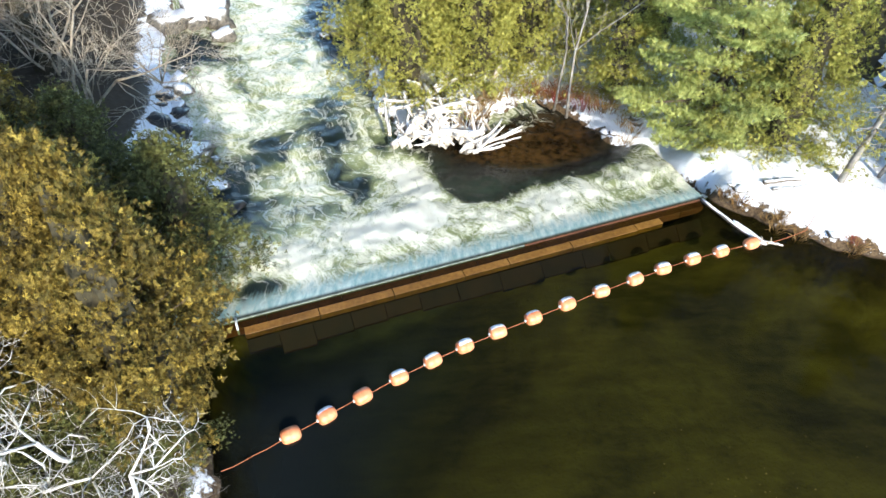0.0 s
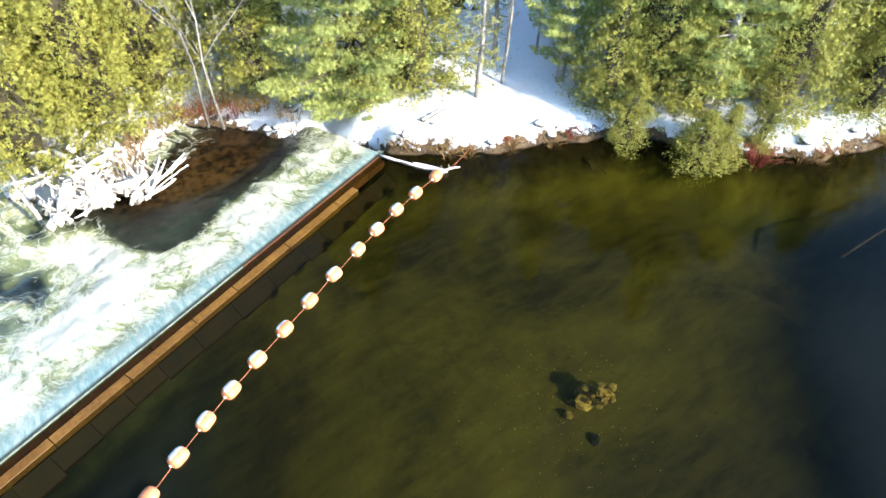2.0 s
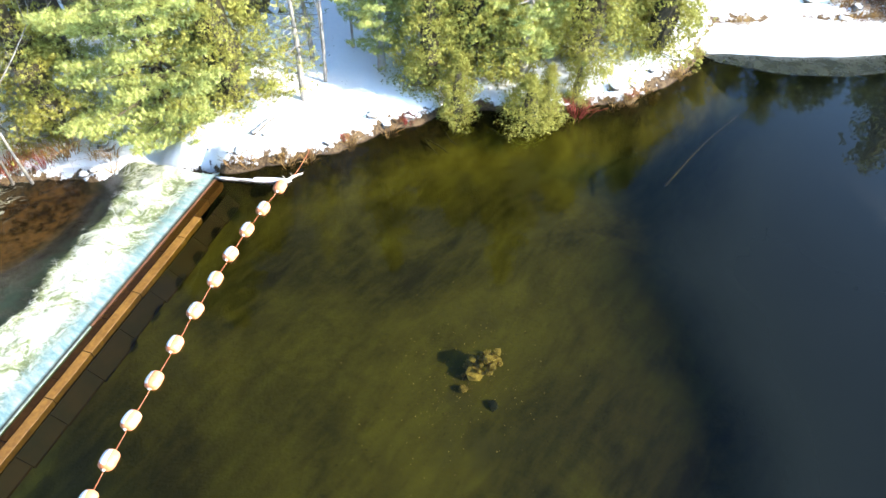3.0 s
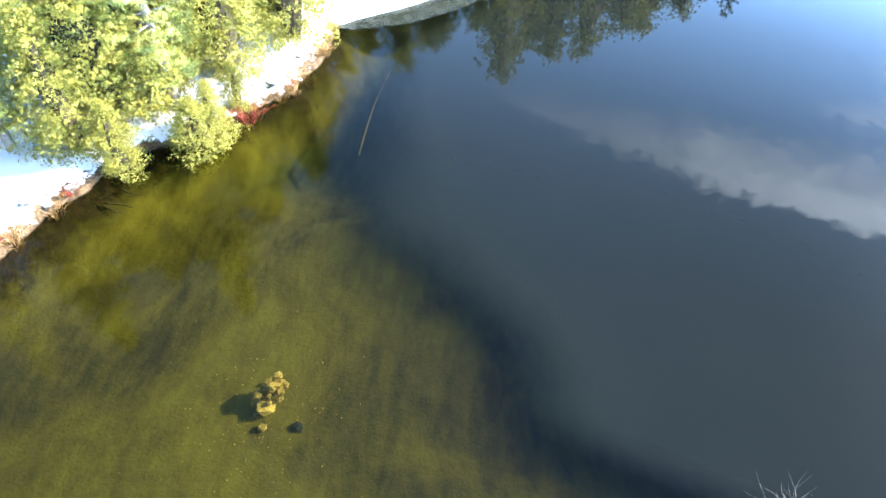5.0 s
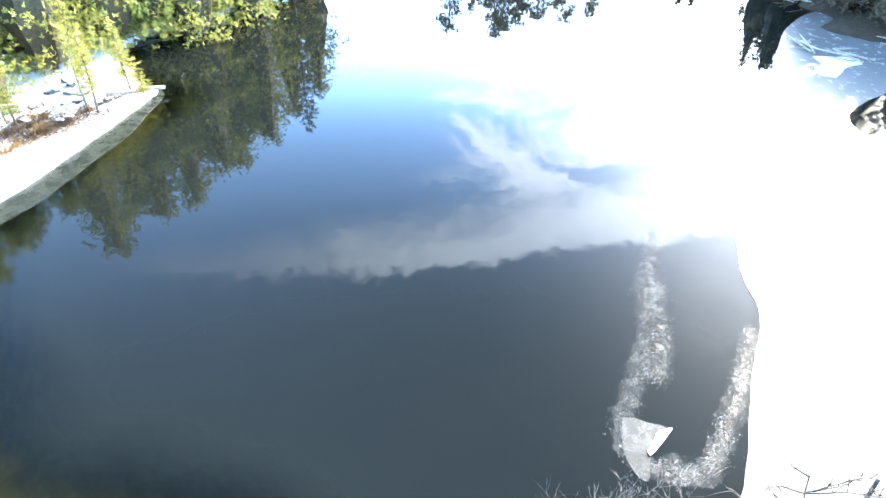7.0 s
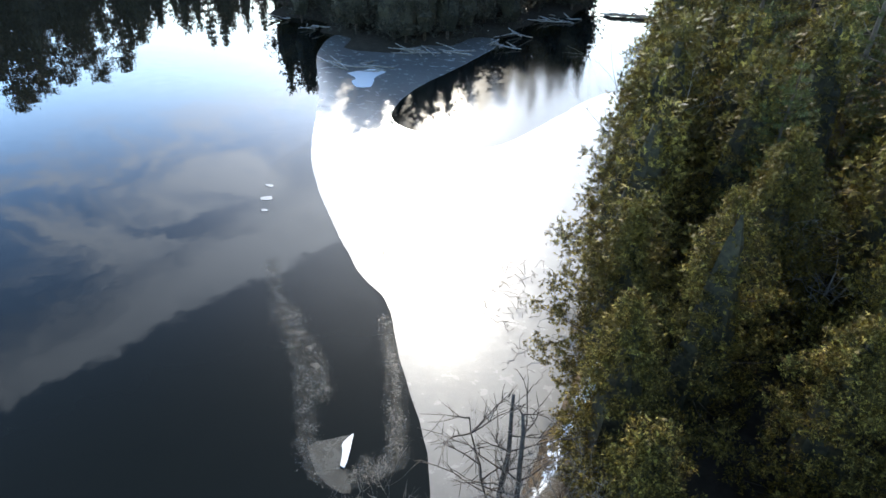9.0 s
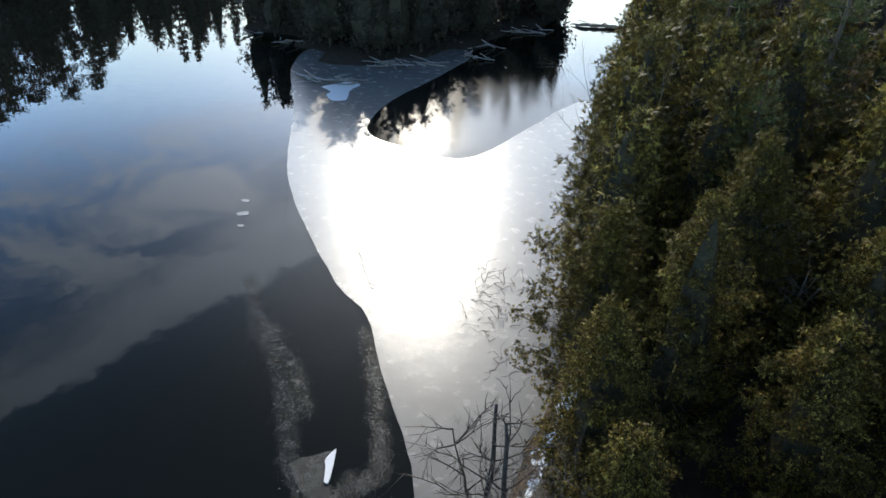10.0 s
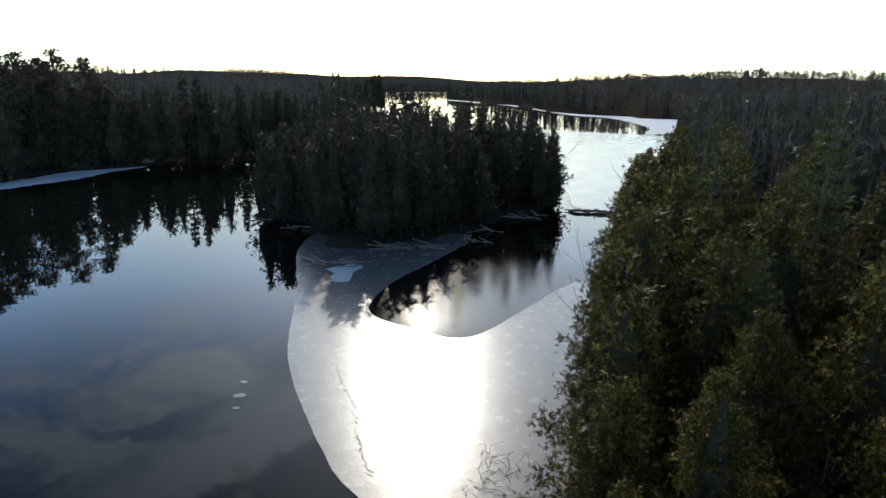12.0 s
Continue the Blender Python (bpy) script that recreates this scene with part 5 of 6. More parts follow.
cap_v = [(x * 0.9, r * 1.05 * math.cos(math.radians(a)) * 0.9, r * 1.06 * math.sin(math.radians(a)) + 0.012) for x, r in PROFILE[1:-1] for a in range(24, 104, 12)]
cap_n = len(range(24, 104, 12))
cap_me = mesh_of("float_snow", cap_v, [(i * cap_n + k, i * cap_n + k + 1, (i + 1) * cap_n + k + 1, (i + 1) * cap_n + k) for i in range(len(PROFILE) - 3) for k in range(cap_n - 1)], SNOW, True)
v, f = lathe([(-0.31, 0.02), (-0.30, 0.045), (-0.262, 0.05), (-0.255, 0.03)], 10)
ring_me = mesh_of("float_collar", v, f, STEEL, True)
rng_f = random.Random(2)
for i, (x, y) in enumerate(FLOATS):
    j = min(i, len(FLOATS) - 2)
    turn = math.degrees(math.atan2(FLOATS[j + 1][1] - FLOATS[j][1], FLOATS[j + 1][0] - FLOATS[j][0]))
    buoy = tagged(new("buoy"), "orange barrel float with a white snow cap on the rope" if i not in (0, 2, 14) else "weathered orange barrel float on the safety rope", "buoy", "floats of the safety line")
    buoy.matrix_basis = pose(x, y, 0.055, rng_f.uniform(-14, 14), rng_f.uniform(-3, 3), turn + rng_f.uniform(-7, 7))
    part("float", float_me, buoy)
    part("collar", ring_me, buoy, "small pale end collar")
    if i not in (0, 2, 14):
        part("snow_cap", cap_me, buoy, "white melting snow cap")
rope = Tubes()
line = [(-5.2, 7.3, 0.25), (-4.55, 7.85, 0.04)] + [(x, y, 0.06) for x, y in FLOATS] + [(11.9, 15.95, 0.10), (13.1, 16.3, 0.35), (13.6, 16.9, 0.5)]
pts = []
for a, b in zip(line, line[1:]):
    for u in (0.0, 0.33, 0.66):
        dip = -0.05 * math.sin(math.pi * u)
        pts.append(tuple(a[k] + (b[k] - a[k]) * u + (dip if k == 2 else rng_f.uniform(-0.015, 0.015)) for k in range(3)))
rope.run(pts + [line[-1]], [0.012] * (len(pts) + 1), 5)
tagged(new("rope", rope.mesh("rope", ROPE)), "thin orange rope threaded through the floats", "rope")


# ------------------------------------------------------------------ logs, stones, branches
def log(name, a, b, r0, r1, mat, label, seed, group="", bow=0.06, stubs=2, category="log"):
    """A crooked, tapered log with broken stubs."""
    rng = random.Random(seed)
    a, b = Vector(a), Vector(b)
    t = Tubes()
    n = 8
    side = Vector((rng.uniform(-1, 1), rng.uniform(-1, 1), rng.uniform(-0.4, 0.4))) * (b - a).length * bow
    pts = [a.lerp(b, i / (n - 1)) + side * math.sin(math.pi * i / (n - 1)) + Vector((rng.uniform(-1, 1), rng.uniform(-1, 1), rng.uniform(-1, 1))) * r0 * 0.35 for i in range(n)]
    t.run([tuple(p) for p in pts], [(r0 + (r1 - r0) * i / (n - 1)) * rng.uniform(0.85, 1.15) for i in range(n)], 9)
    for _ in range(stubs):
        i = rng.randrange(1, n - 1)
        d = Vector((rng.uniform(-1, 1), rng.uniform(-1, 1), rng.uniform(-0.2, 1))).normalized()
        reach = rng.uniform(1.5, 5) * r0
        t.run([tuple(pts[i]), tuple(pts[i] + d * reach * 0.6), tuple(pts[i] + d * reach + Vector((0, 0, reach * 0.1)))], [r0 * 0.4, r0 * 0.3, r0 * 0.12], 5)
    return tagged(new(name, t.mesh(name, mat)), label, category, group)


def stone_mesh(name, seed, mat, flat=0.7, rough_=0.22, detail=2):
    rng = random.Random(seed)
    bm = bmesh.new()
    bmesh.ops.create_icosphere(bm, subdivisions=detail, radius=1.0)
    off = Vector((rng.uniform(-50, 50), rng.uniform(-50, 50), rng.uniform(-50, 50)))
    for v_ in bm.verts:
        p = v_.co.copy()
        q = 1 + rough_ * (noise.noise(p * 1.3 + off) * 1.6 + 0.5 * noise.noise(p * 3.1 + off))
        v_.co = Vector((p.x * q, p.y * q * 0.85, p.z * q * flat))
    return bm_mesh(name, bm, mat, detail > 1)


# driftwood heaped against the islet
rng_l = random.Random(21)
for i in range(84):
    if i < 50:                                       # the fan that runs down to the water
        foot = Vector((rng_l.uniform(-1.9, 2.0), 22.6 + rng_l.uniform(-0.5, 0.6), -0.95 + rng_l.uniform(0, 0.25)))
        head = Vector((0.2 + 0.55 * foot.x + rng_l.uniform(-1.6, 1.6), foot.y + rng_l.uniform(0.8, 3.2), -0.35 + rng_l.uniform(0.0, 0.75)))
    elif i < 70:                                     # cross pieces on top
        foot = Vector((rng_l.uniform(-1.2, 1.4), 24.3 + rng_l.uniform(-0.6, 1.2), rng_l.uniform(-0.2, 0.5)))
        head = foot + Vector((rng_l.uniform(1.2, 2.4) * rng_l.choice((-1, 1)), rng_l.uniform(-0.8, 0.5), rng_l.uniform(-0.15, 0.2)))
    else:                                            # the tongue towards the cove
        foot = Vector((1.6 + rng_l.uniform(-0.5, 0.4), 21.9 + rng_l.uniform(-0.2, 0.6), -0.95 + rng_l.uniform(0, 0.2)))
        head = foot + Vector((rng_l.uniform(0.8, 2.0), rng_l.uniform(0.8, 2.2), rng_l.uniform(0.05, 0.4)))
    thick = rng_l.uniform(0.03, 0.085) if i % 6 else rng_l.uniform(0.12, 0.19)
    head = foot + (head - foot) * rng_l.uniform(0.55, 1.15)
    swing = rng_l.gauss(0, 0.5)
    d_ = head - foot
    head = foot + Vector((d_.x * math.cos(swing) - d_.y * math.sin(swing), d_.x * math.sin(swing) + d_.y * math.cos(swing), d_.z))
    log("driftwood_log", foot, head, thick * 1.2, thick * 0.75, JAM_LOG, "bleached driftwood log dusted with snow in the jam", 100 + i, "driftwood of the log jam", rng_l.uniform(0.03, 0.16), 4)
log("driftwood_log", (2.1, 25.2, -0.5), (3.0, 26.6, 0.5), 0.16, 0.1, SNOWY_LOG, "thick pale broken log leaning on the jam", 180, "driftwood of the log jam")
log("driftwood_log", (1.2, 25.8, 0.2), (2.6, 22.9, -0.7), 0.08, 0.05, SNOWY_LOG, "long pale pole leaning on the jam", 181, "driftwood of the log jam")

rocks = [stone_mesh("boulder", 300 + i, SNOWY_ROCK, 0.55, 0.5) for i in range(5)]
wet = [stone_mesh("wet_rock", 320 + i, DARK_STONE, 0.6, 0.3) for i in range(3)]


def boulder(x, y, size, z=None, mesh=None, label="snow-capped dark boulder on the bank", group="bank boulders"):
    ob = tagged(new("boulder", mesh or rng_l.choice(rocks)), label, "rock", group)
    zz = ground_z(x, y) if z is None else z
    ob.matrix_basis = pose(x, y, zz + 0.1 * size, rng_l.uniform(-12, 12), rng_l.uniform(-12, 12), rng_l.uniform(0, 360)) @ Matrix.Diagonal((size, size, size * rng_l.uniform(0.8, 1.1), 1))


for _ in range(46):                                   # the snowy shelf on the west side of the rapids
    u = rng_l.uniform(0, 1)
    boulder(-8.6 - 4.0 * u + rng_l.uniform(-1.3, 0.9), 20.5 + 9.5 * u + rng_l.uniform(-1.0, 1.0), rng_l.uniform(0.22, 0.62))
slabs = [stone_mesh("rock_slab", 330 + i, DARK_STONE, 0.3, 0.45) for i in range(3)]
for _ in range(22):                                   # bare rock showing through the snow of the ledge
    u, v = rng_l.random(), rng_l.random()
    boulder(-9.3 - 2.6 * u - 1.0 * v, 21.0 + 4.6 * v + 0.6 * u, rng_l.uniform(0.2, 0.55), mesh=rng_l.choice(slabs), label="dark flat rock bare of snow on the ledge", group="ledge rocks")
for x, y, s in ((-13.0, 35.0, 1.5), (-12.0, 34.2, 0.9), (-14.4, 34.0, 1.2), (-11.4, 32.6, 0.6), (-5.5, 33.8, 0.7), (-4.9, 34.6, 0.9), (-6.0, 33.2, 0.35), (-9.2, 23.0, 0.4), (-8.5, 21.4, 0.35)):
    boulder(x, y, s, -1.75 if s < 0.5 else -1.5)
for x, y, s in ((-5.6, 14.1, 0.55), (-4.9, 14.5, 0.5), (-6.2, 13.8, 0.4), (-5.2, 14.0, 0.4), (-7.6, 15.0, 0.5), (-8.0, 16.4, 0.6), (-7.7, 18.6, 0.5)):
    boulder(x, y, s, -1.35, rng_l.choice(wet), "black wet rock breaking the white water", "rocks in the rapids")
for _ in range(26):                                   # along the north shore
    i = rng_l.randrange(15, 28)
    (ax, ay), (bx, by) = NORTH_BANK[i], NORTH_BANK[i + 1]
    u = rng_l.random()
    boulder(ax + (bx - ax) * u + rng_l.uniform(0.0, 0.7), ay + (by - ay) * u + rng_l.uniform(0.1, 0.9), rng_l.uniform(0.10, 0.26), label="small snow-capped stone at the shore", group="shore stones")
for _ in range(14):
    boulder(rng_l.uniform(7.0, 9.8), rng_l.uniform(20.3, 24.6), rng_l.uniform(0.12, 0.3), label="small snow-capped stone at the shore", group="shore stones")
for _ in range(34):                                   # the far snowy point
    u = rng_l.random()
    boulder(37 + 8.5 * u + rng_l.uniform(-0.3, 2.5), 3.2 - 8.8 * u + rng_l.uniform(0.0, 3.0), rng_l.uniform(0.15, 0.42), label="small snow-capped stone at the shore", group="shore stones")

# heap of stones on the lake bed
heap = [stone_mesh("lake_stone", 340 + i, STONE, 0.75, 0.5, 1) for i in range(4)] + [stone_mesh("lake_stone", 350, DARK_STONE, 0.7, 0.3, 1)]
rng_h = random.Random(44)
for i in range(44):
    a, r = rng_h.uniform(0, math.tau), abs(rng_h.gauss(0, 0.34))
    s = rng_h.uniform(0.07, 0.19)
    ob = tagged(new("lake_stone", rng_h.choice(heap[:4])), "yellow-brown stone in the heap on the lake bed", "rock", "stone heap in the lake")
    ob.matrix_basis = pose(9.85 + r * math.cos(a) * 1.1, 5.65 + r * math.sin(a), -1.0 + 0.62 * math.exp(-(r / 0.4) ** 2) + rng_h.uniform(-0.05, 0.05), rng_h.uniform(0, 90), 0, rng_h.uniform(0, 360)) @ Matrix.Diagonal((s, s, s, 1))
for x, y, z, s in ((9.45, 5.75, -0.85, 0.32), (9.0, 4.72, -1.05, 0.2), (10.2, 5.45, -0.35, 0.15), (9.6, 5.95, -0.5, 0.14), (9.75, 5.35, -0.6, 0.17)):
    ob = tagged(new("lake_stone", heap[1] if s != 0.2 else heap[4]), "larger brown stone in the heap on the lake bed", "rock", "stone heap in the lake")
    ob.matrix_basis = pose(x, y, z, 10, 5, rng_h.uniform(0, 360)) @ Matrix.Diagonal((s, s, s * 0.8, 1))
pv, pf = [], []
for _ in range(420):
    a, r = rng_l.uniform(0, math.tau), abs(rng_l.gauss(0, 1.5))
    x, y, s = 9.3 + r * math.cos(a) * 1.3, 5.9 + r * math.sin(a), rng_l.uniform(0.010, 0.032)
    z, n0 = ground_z(x, y), len(pv)
    pv += [(x - s, y, z), (x, y - s, z), (x + s, y, z), (x, y + s, z), (x, y, z + s * 0.8)]
    pf += [(n0, n0 + 1, n0 + 4), (n0 + 1, n0 + 2, n0 + 4), (n0 + 2, n0 + 3, n0 + 4), (n0 + 3, n0, n0 + 4)]
tagged(new("gravel", mesh_of("gravel", pv, pf, STONE)), "pale gravel strewn over the lake bed", "gravel", kind="stuff")

# the boom at the dam's end and loose wood
boom = log("log", (10.05, 18.2, 0.02), (11.55, 15.85, 0.05), 0.075, 0.06, DARK_LOG, "dark boom log floating from the dam's end", 201, bow=0.01, stubs=0)
strip = plate("snow", [(10.86, 16.86), (10.96, 16.92), (11.6, 15.94), (11.50, 15.88)], 0.14, 0.07, SNOW, 0.01, 4)
strip.parent = boom
tagged(strip, "white strip of snow lying on the boom log")
log("branch", (11.45, 15.95, 0.10), (12.2, 15.75, 0.12), 0.06, 0.03, SNOWY_LOG, "crooked snowy branch at the end of the boom", 202, bow=0.15, stubs=3, category="branch")
log("log", (12.3, 18.5, 0.62), (13.7, 18.7, 0.68), 0.09, 0.06, DARK_LOG, "grey log half buried in the snowy clearing", 203)
log("log", (12.5, 18.2, 0.60), (13.9, 18.4, 0.64), 0.06, 0.04, DARK_LOG, "grey log half buried in the snowy clearing", 204)
log("sunken_branch", (20.8, 4.65, -0.45), (26.9, 4.05, -0.25), 0.05, 0.02, BARK, "long brown branch lying just under the lake surface", 205, bow=0.05, category="branch")
log("sunken_log", (42.6, -8.4, -0.2), (46.2, -8.9, -0.1), 0.09, 0.06, DARK_TWIG, "dark log under the water off the point", 206)
log("log", (43.4, -3.8, 0.55), (43.1, -7.3, 0.4), 0.16, 0.12, SNOWY_LOG, "snow-covered log on the tip of the point", 207)
log("log", (38.5, 3.6, 0.8), (42.5, 0.4, 0.95), 0.08, 0.05, SNOWY_LOG, "snow-covered log on the tip of the point", 208)
log("log", (42.6, 2.2, 0.95), (45.5, -1.5, 1.0), 0.08, 0.05, SNOWY_LOG, "snow-covered log on the tip of the point", 209)
for i in range(9):
    x, y = rng_l.uniform(13, 22), 0
    y = 27.6 - 0.75 * x + rng_l.uniform(-0.4, 0.2)
    log("sunken_branch", (x, y - 0.8, -0.25), (x + rng_l.uniform(-0.6, 1.2), y - rng_l.uniform(1.2, 2.2), -0.5), 0.03, 0.012, DARK_TWIG, "dark branch sunk in the shallows", 220 + i, "sunken branches", 0.1, 4, "branch")

# the raft of logs between island and bank, and wood along the island
for i in range(16):
    u = rng_l.uniform(-0.3, 0.3)
    x0 = rng_l.uniform(-0.8, 4.2)
    log("raft_log", (x0, -80.8 + u - 0.12 * (7 - x0), 0.10 + rng_l.uniform(0, 0.25)), (x0 + rng_l.uniform(2.2, 4.2), -80.8 + u + rng_l.uniform(-0.5, 0.5), 0.12 + rng_l.uniform(0, 0.25)), 0.12, 0.08,
        SNOWY_LOG, "snowy log jammed across the narrows", 240 + i, "logs across the narrows")
heaps = [(39.5, -63.4), (34.1, -61.3), (25.7, -49.8), (23.1, -50.0), (22.4, -55.9), (20.8, -56.1), (18.1, -58.3), (14.5, -61.8), (14.1, -66.7), (13.0, -74.3), (10.8, -76.3)]
for i in range(54):
    x, y = heaps[i % len(heaps)]
    x, y = x + rng_l.gauss(0, 0.9), y + rng_l.gauss(0, 0.5) - 0.7
    a = rng_l.gauss(0.5, 0.7)
    n = rng_l.uniform(0.4, 1.7)
    log("driftwood_log", (x - math.cos(a) * n, y - math.sin(a) * n + 0.5, 0.1), (x + math.cos(a) * n, y + math.sin(a) * n + 0.9, 0.2 + rng_l.uniform(0, 0.5)), rng_l.uniform(0.05, 0.1), 0.04,
        SNOWY_LOG, "bleached driftwood log along the island shore", 270 + i, "island driftwood")
log("driftwood_log", (15.3, -61.9, 0.1), (14.6, -62.9, 0.5), 0.12, 0.06, SNOWY_LOG, "bleached driftwood log along the island shore", 330, "island driftwood")


# ------------------------------------------------------------------ leafless trees and bushes
dead = bare_tree(71, 6.0, 1.25, 3, BLEACHED, "dead tree with bleached white twisted limbs on the bank", "dead_tree", 6, 0.018, "dead bank trees", 0.8, 0.0, 1, 5, 0.006)
set_down(dead, -9.0, 6.2, 0, 1.0)
for x, y, a, k in ((-6.6, 5.9, 250, 0.72), (-8.0, 6.8, 60, 0.85), (-10.2, 7.2, 310, 0.9)):
    again(dead, x, y, a, k)
white_bush = bare_tree(76, 3.4, 0.95, 3, GREY_BARK, "pale grey dead bush with a mass of fine twigs", "bush", 5, 0.008, "dead bank trees", 0.5, 0.2, 3, 3)
set_down(white_bush, -6.9, 6.5, 0, 0.7)
for x, y, a, k in ((-6.3, 5.9, 200, 0.6), (-8.0, 5.8, 140, 0.75)):
    again(white_bush, x, y, a, k)
dense_bush = bare_tree(77, 5.4, 0.8, 3, GREY_BARK, "rounded leafless grey bush with dense fine twigs", "bush", 6, 0.007, "bare bushes", 0.4, 0.4, 4, 3, 0.004)
set_down(dense_bush, 3.3, -7.6, 0, 0.76)
again(dense_bush, 2.2, -9.0, 120, 0.62)
again(dense_bush, 1.2, -10.2, 220, 0.7)
tan_bush = bare_tree(78, 7.5, 0.7, 3, TAN_TWIG, "large leafless tan bush spreading over the snowy bank", "bush", 5, 0.010, "bare bushes", 0.45, 0.3, 4, 4, 0.010)
set_down(tan_bush, -14.4, 23.0, 0, 1.05)
again(tan_bush, -16.4, 25.0, 120, 1.0)
again(tan_bush, -12.6, 26.4, 230, 0.6)
grey_bush = bare_tree(72, 5.2, 0.8, 3, GREY_BARK, "leafless grey bush with many fine twigs", "bush", 5, 0.008, "bare bushes", 0.45, 0.5, 3, 3, 0.005)
set_down(grey_bush, 2.2, -6.4, 0, 0.9)
again(grey_bush, 2.0, -7.0, 100, 1.05)
again(grey_bush, 0.6, -9.6, 30, 0.9)
again(grey_bush, -17.5, 28, 310, 1.4)
again(grey_bush, -9.0, 19.6, 80, 0.55)
again(grey_bush, -3.9, 34.5, 10, 1.1)
again(grey_bush, 7.0, 27.5, 10, 1.2)
again(grey_bush, 24.0, 10.4, 60, 0.5)
again(grey_bush, -7.2, -22.5, 120, 1.4)
def broken_snag(seed, tall, lean, label, girth=1.0, count=13):
    """A dead trunk with a broken top and long bare side limbs that fork into twigs."""
    rng = np.random.default_rng(seed)
    root = tagged(new("dead_tree"), label, "tree", "dead bank trees")
    trunk, limbs = Tubes(), Tubes()
    spine = [(lean[0] * u * tall + rng.normal(0, 0.03), lean[1] * u * tall + rng.normal(0, 0.03), u * tall - 0.3 * (u == 0)) for u in np.linspace(0, 1, 9)]
    trunk.run(spine, list(np.linspace(0.10 * girth, 0.04 * girth, 9)), 9)
    for i in range(count):
        k = int(rng.integers(2, 9))
        a, reach = rng.uniform(0, math.tau), rng.uniform(0.5, 2.4) * (1.15 - 0.07 * k)
        p, way, r = np.array(spine[k]), np.array([math.cos(a), math.sin(a), rng.uniform(-0.1, 0.5)]), 0.028
        pts = [tuple(p)]
        for j in range(5):
            way = way + rng.normal(0, 0.16, 3)
            way /= np.linalg.norm(way)
            p = p + way * reach / 5
            pts.append(tuple(p))
        limbs.run(pts, list(np.linspace(r, 0.008, 6)), 5)
        for q in pts[2:]:
            for _ in range(2):
                d = way + rng.normal(0, 0.7, 3)
                d *= rng.uniform(0.15, 0.5) / np.linalg.norm(d)
                e = np.array(q) + d
                limbs.run([q, tuple(e), tuple(e + d * 0.6 + rng.normal(0, 0.06, 3))], [0.012, 0.008, 0.004], 3)
    part("trunk", trunk.mesh("snag_trunk", DARK_TWIG), root, "dark weathered trunk with a broken top")
    part("limb", limbs.mesh("snag_limbs", DARK_TWIG), root, "long bare side limbs")
    return root


set_down(broken_snag(73, 5.0, (-0.03, -0.06), "dark dead snag rising at the edge of the shore ice"), 1.85, -11.2)
set_down(broken_snag(79, 4.6, (0.0, -0.03), "dark dead snag rising at the edge of the shore ice"), 1.25, -10.9, 130)
set_down(broken_snag(80, 3.7, (0.30, -0.16), "thin dark dead stem leaning over the shore ice", 0.42, 9), 1.75, -11.0, 0, 1.0)
sapling = bare_tree(74, 9.0, 0.55, 3, GREY_BARK, "slim leafless grey tree at the shore", "bare_tree", 4, 0.008, "bare trees", 0.25, 0.6)
set_down(sapling, 5.9, 24.4, 0, 1.0)
for x, y, a, s in ((5.4, 24.9, 90, 0.9), (9.2, 27.5, 200, 1.0), (17.4, 19.5, 20, 1.0), (19.5, 19.8, 220, 1.1), (0.6, -27.5, 90, 1.0), (1.0, -33.0, 200, 0.95), (1.2, -36.0, 20, 0.8), (-3.0, -56, 0, 1.2), (8.0, -83.5, 40, 1.0), (-5.3, 35.5, 60, 1.1), (16.8, 19.0, 140, 1.2), (21.5, 21, 33, 1.1)):
    again(sapling, x, y, a, s)


def tuft(name, seed, stems, tall, spread, mat, label, category):
    """A clump of thin upright or arching stems."""
    rng = random.Random(seed)
    t = Tubes()
    for _ in range(stems):
        a, r = rng.uniform(0, math.tau), rng.uniform(0, spread * 0.5)
        h, out = tall * rng.uniform(0.5, 1.1), rng.uniform(0.1, 0.9) * spread
        x, y = r * math.cos(a), r * math.sin(a)
        t.run([(x, y, -0.05), (x + 0.4 * out * math.cos(a), y + 0.4 * out * math.sin(a), h * 0.65), (x + out * math.cos(a), y + out * math.sin(a), h)], [0.011, 0.008, 0.004], 3)
    return tagged(new(name, t.mesh(name, mat)), label, category)


osier = tuft("red_bush", 81, 46, 0.9, 0.9, RED_TWIG, "low bush of bare red twigs at the waterline", "bush")
osier.matrix_basis = pose(22.1, 9.4, 0.0)
for x, y, s in ((17.2, 14.7, 0.6), (14.6, 15.9, 0.45), (24.6, 8.2, 0.6), (5.6, 25.3, 1.0), (4.6, 25.9, 0.9), (6.6, 24.6, 0.8)):
    again(osier, x, y, rng_l.uniform(0, 360), s, 0.0)
grass = tuft("grass_tuft", 82, 34, 0.42, 0.55, REED, "tuft of dry brown grass at the waterline", "grass")
grass.matrix_basis = pose(11.2, 17.7, ground_z(11.2, 17.7))
tagged(grass, group="shore grass")
for i in range(70):
    k = rng_l.randrange(16, 33)
    (ax, ay), (bx, by) = NORTH_BANK[k], NORTH_BANK[k + 1]
    u = rng_l.random()
    x, y = ax + (bx - ax) * u + rng_l.uniform(-0.1, 0.25), ay + (by - ay) * u + rng_l.uniform(-0.1, 0.3)
    again(grass, x, y, rng_l.uniform(0, 360), rng_l.uniform(0.5, 1.0), 0.0)
for i in range(26):
    again(grass, rng_l.uniform(38.5, 43.5), rng_l.uniform(-3.5, 3.5), rng_l.uniform(0, 360), rng_l.uniform(0.8, 1.5), 0.0)
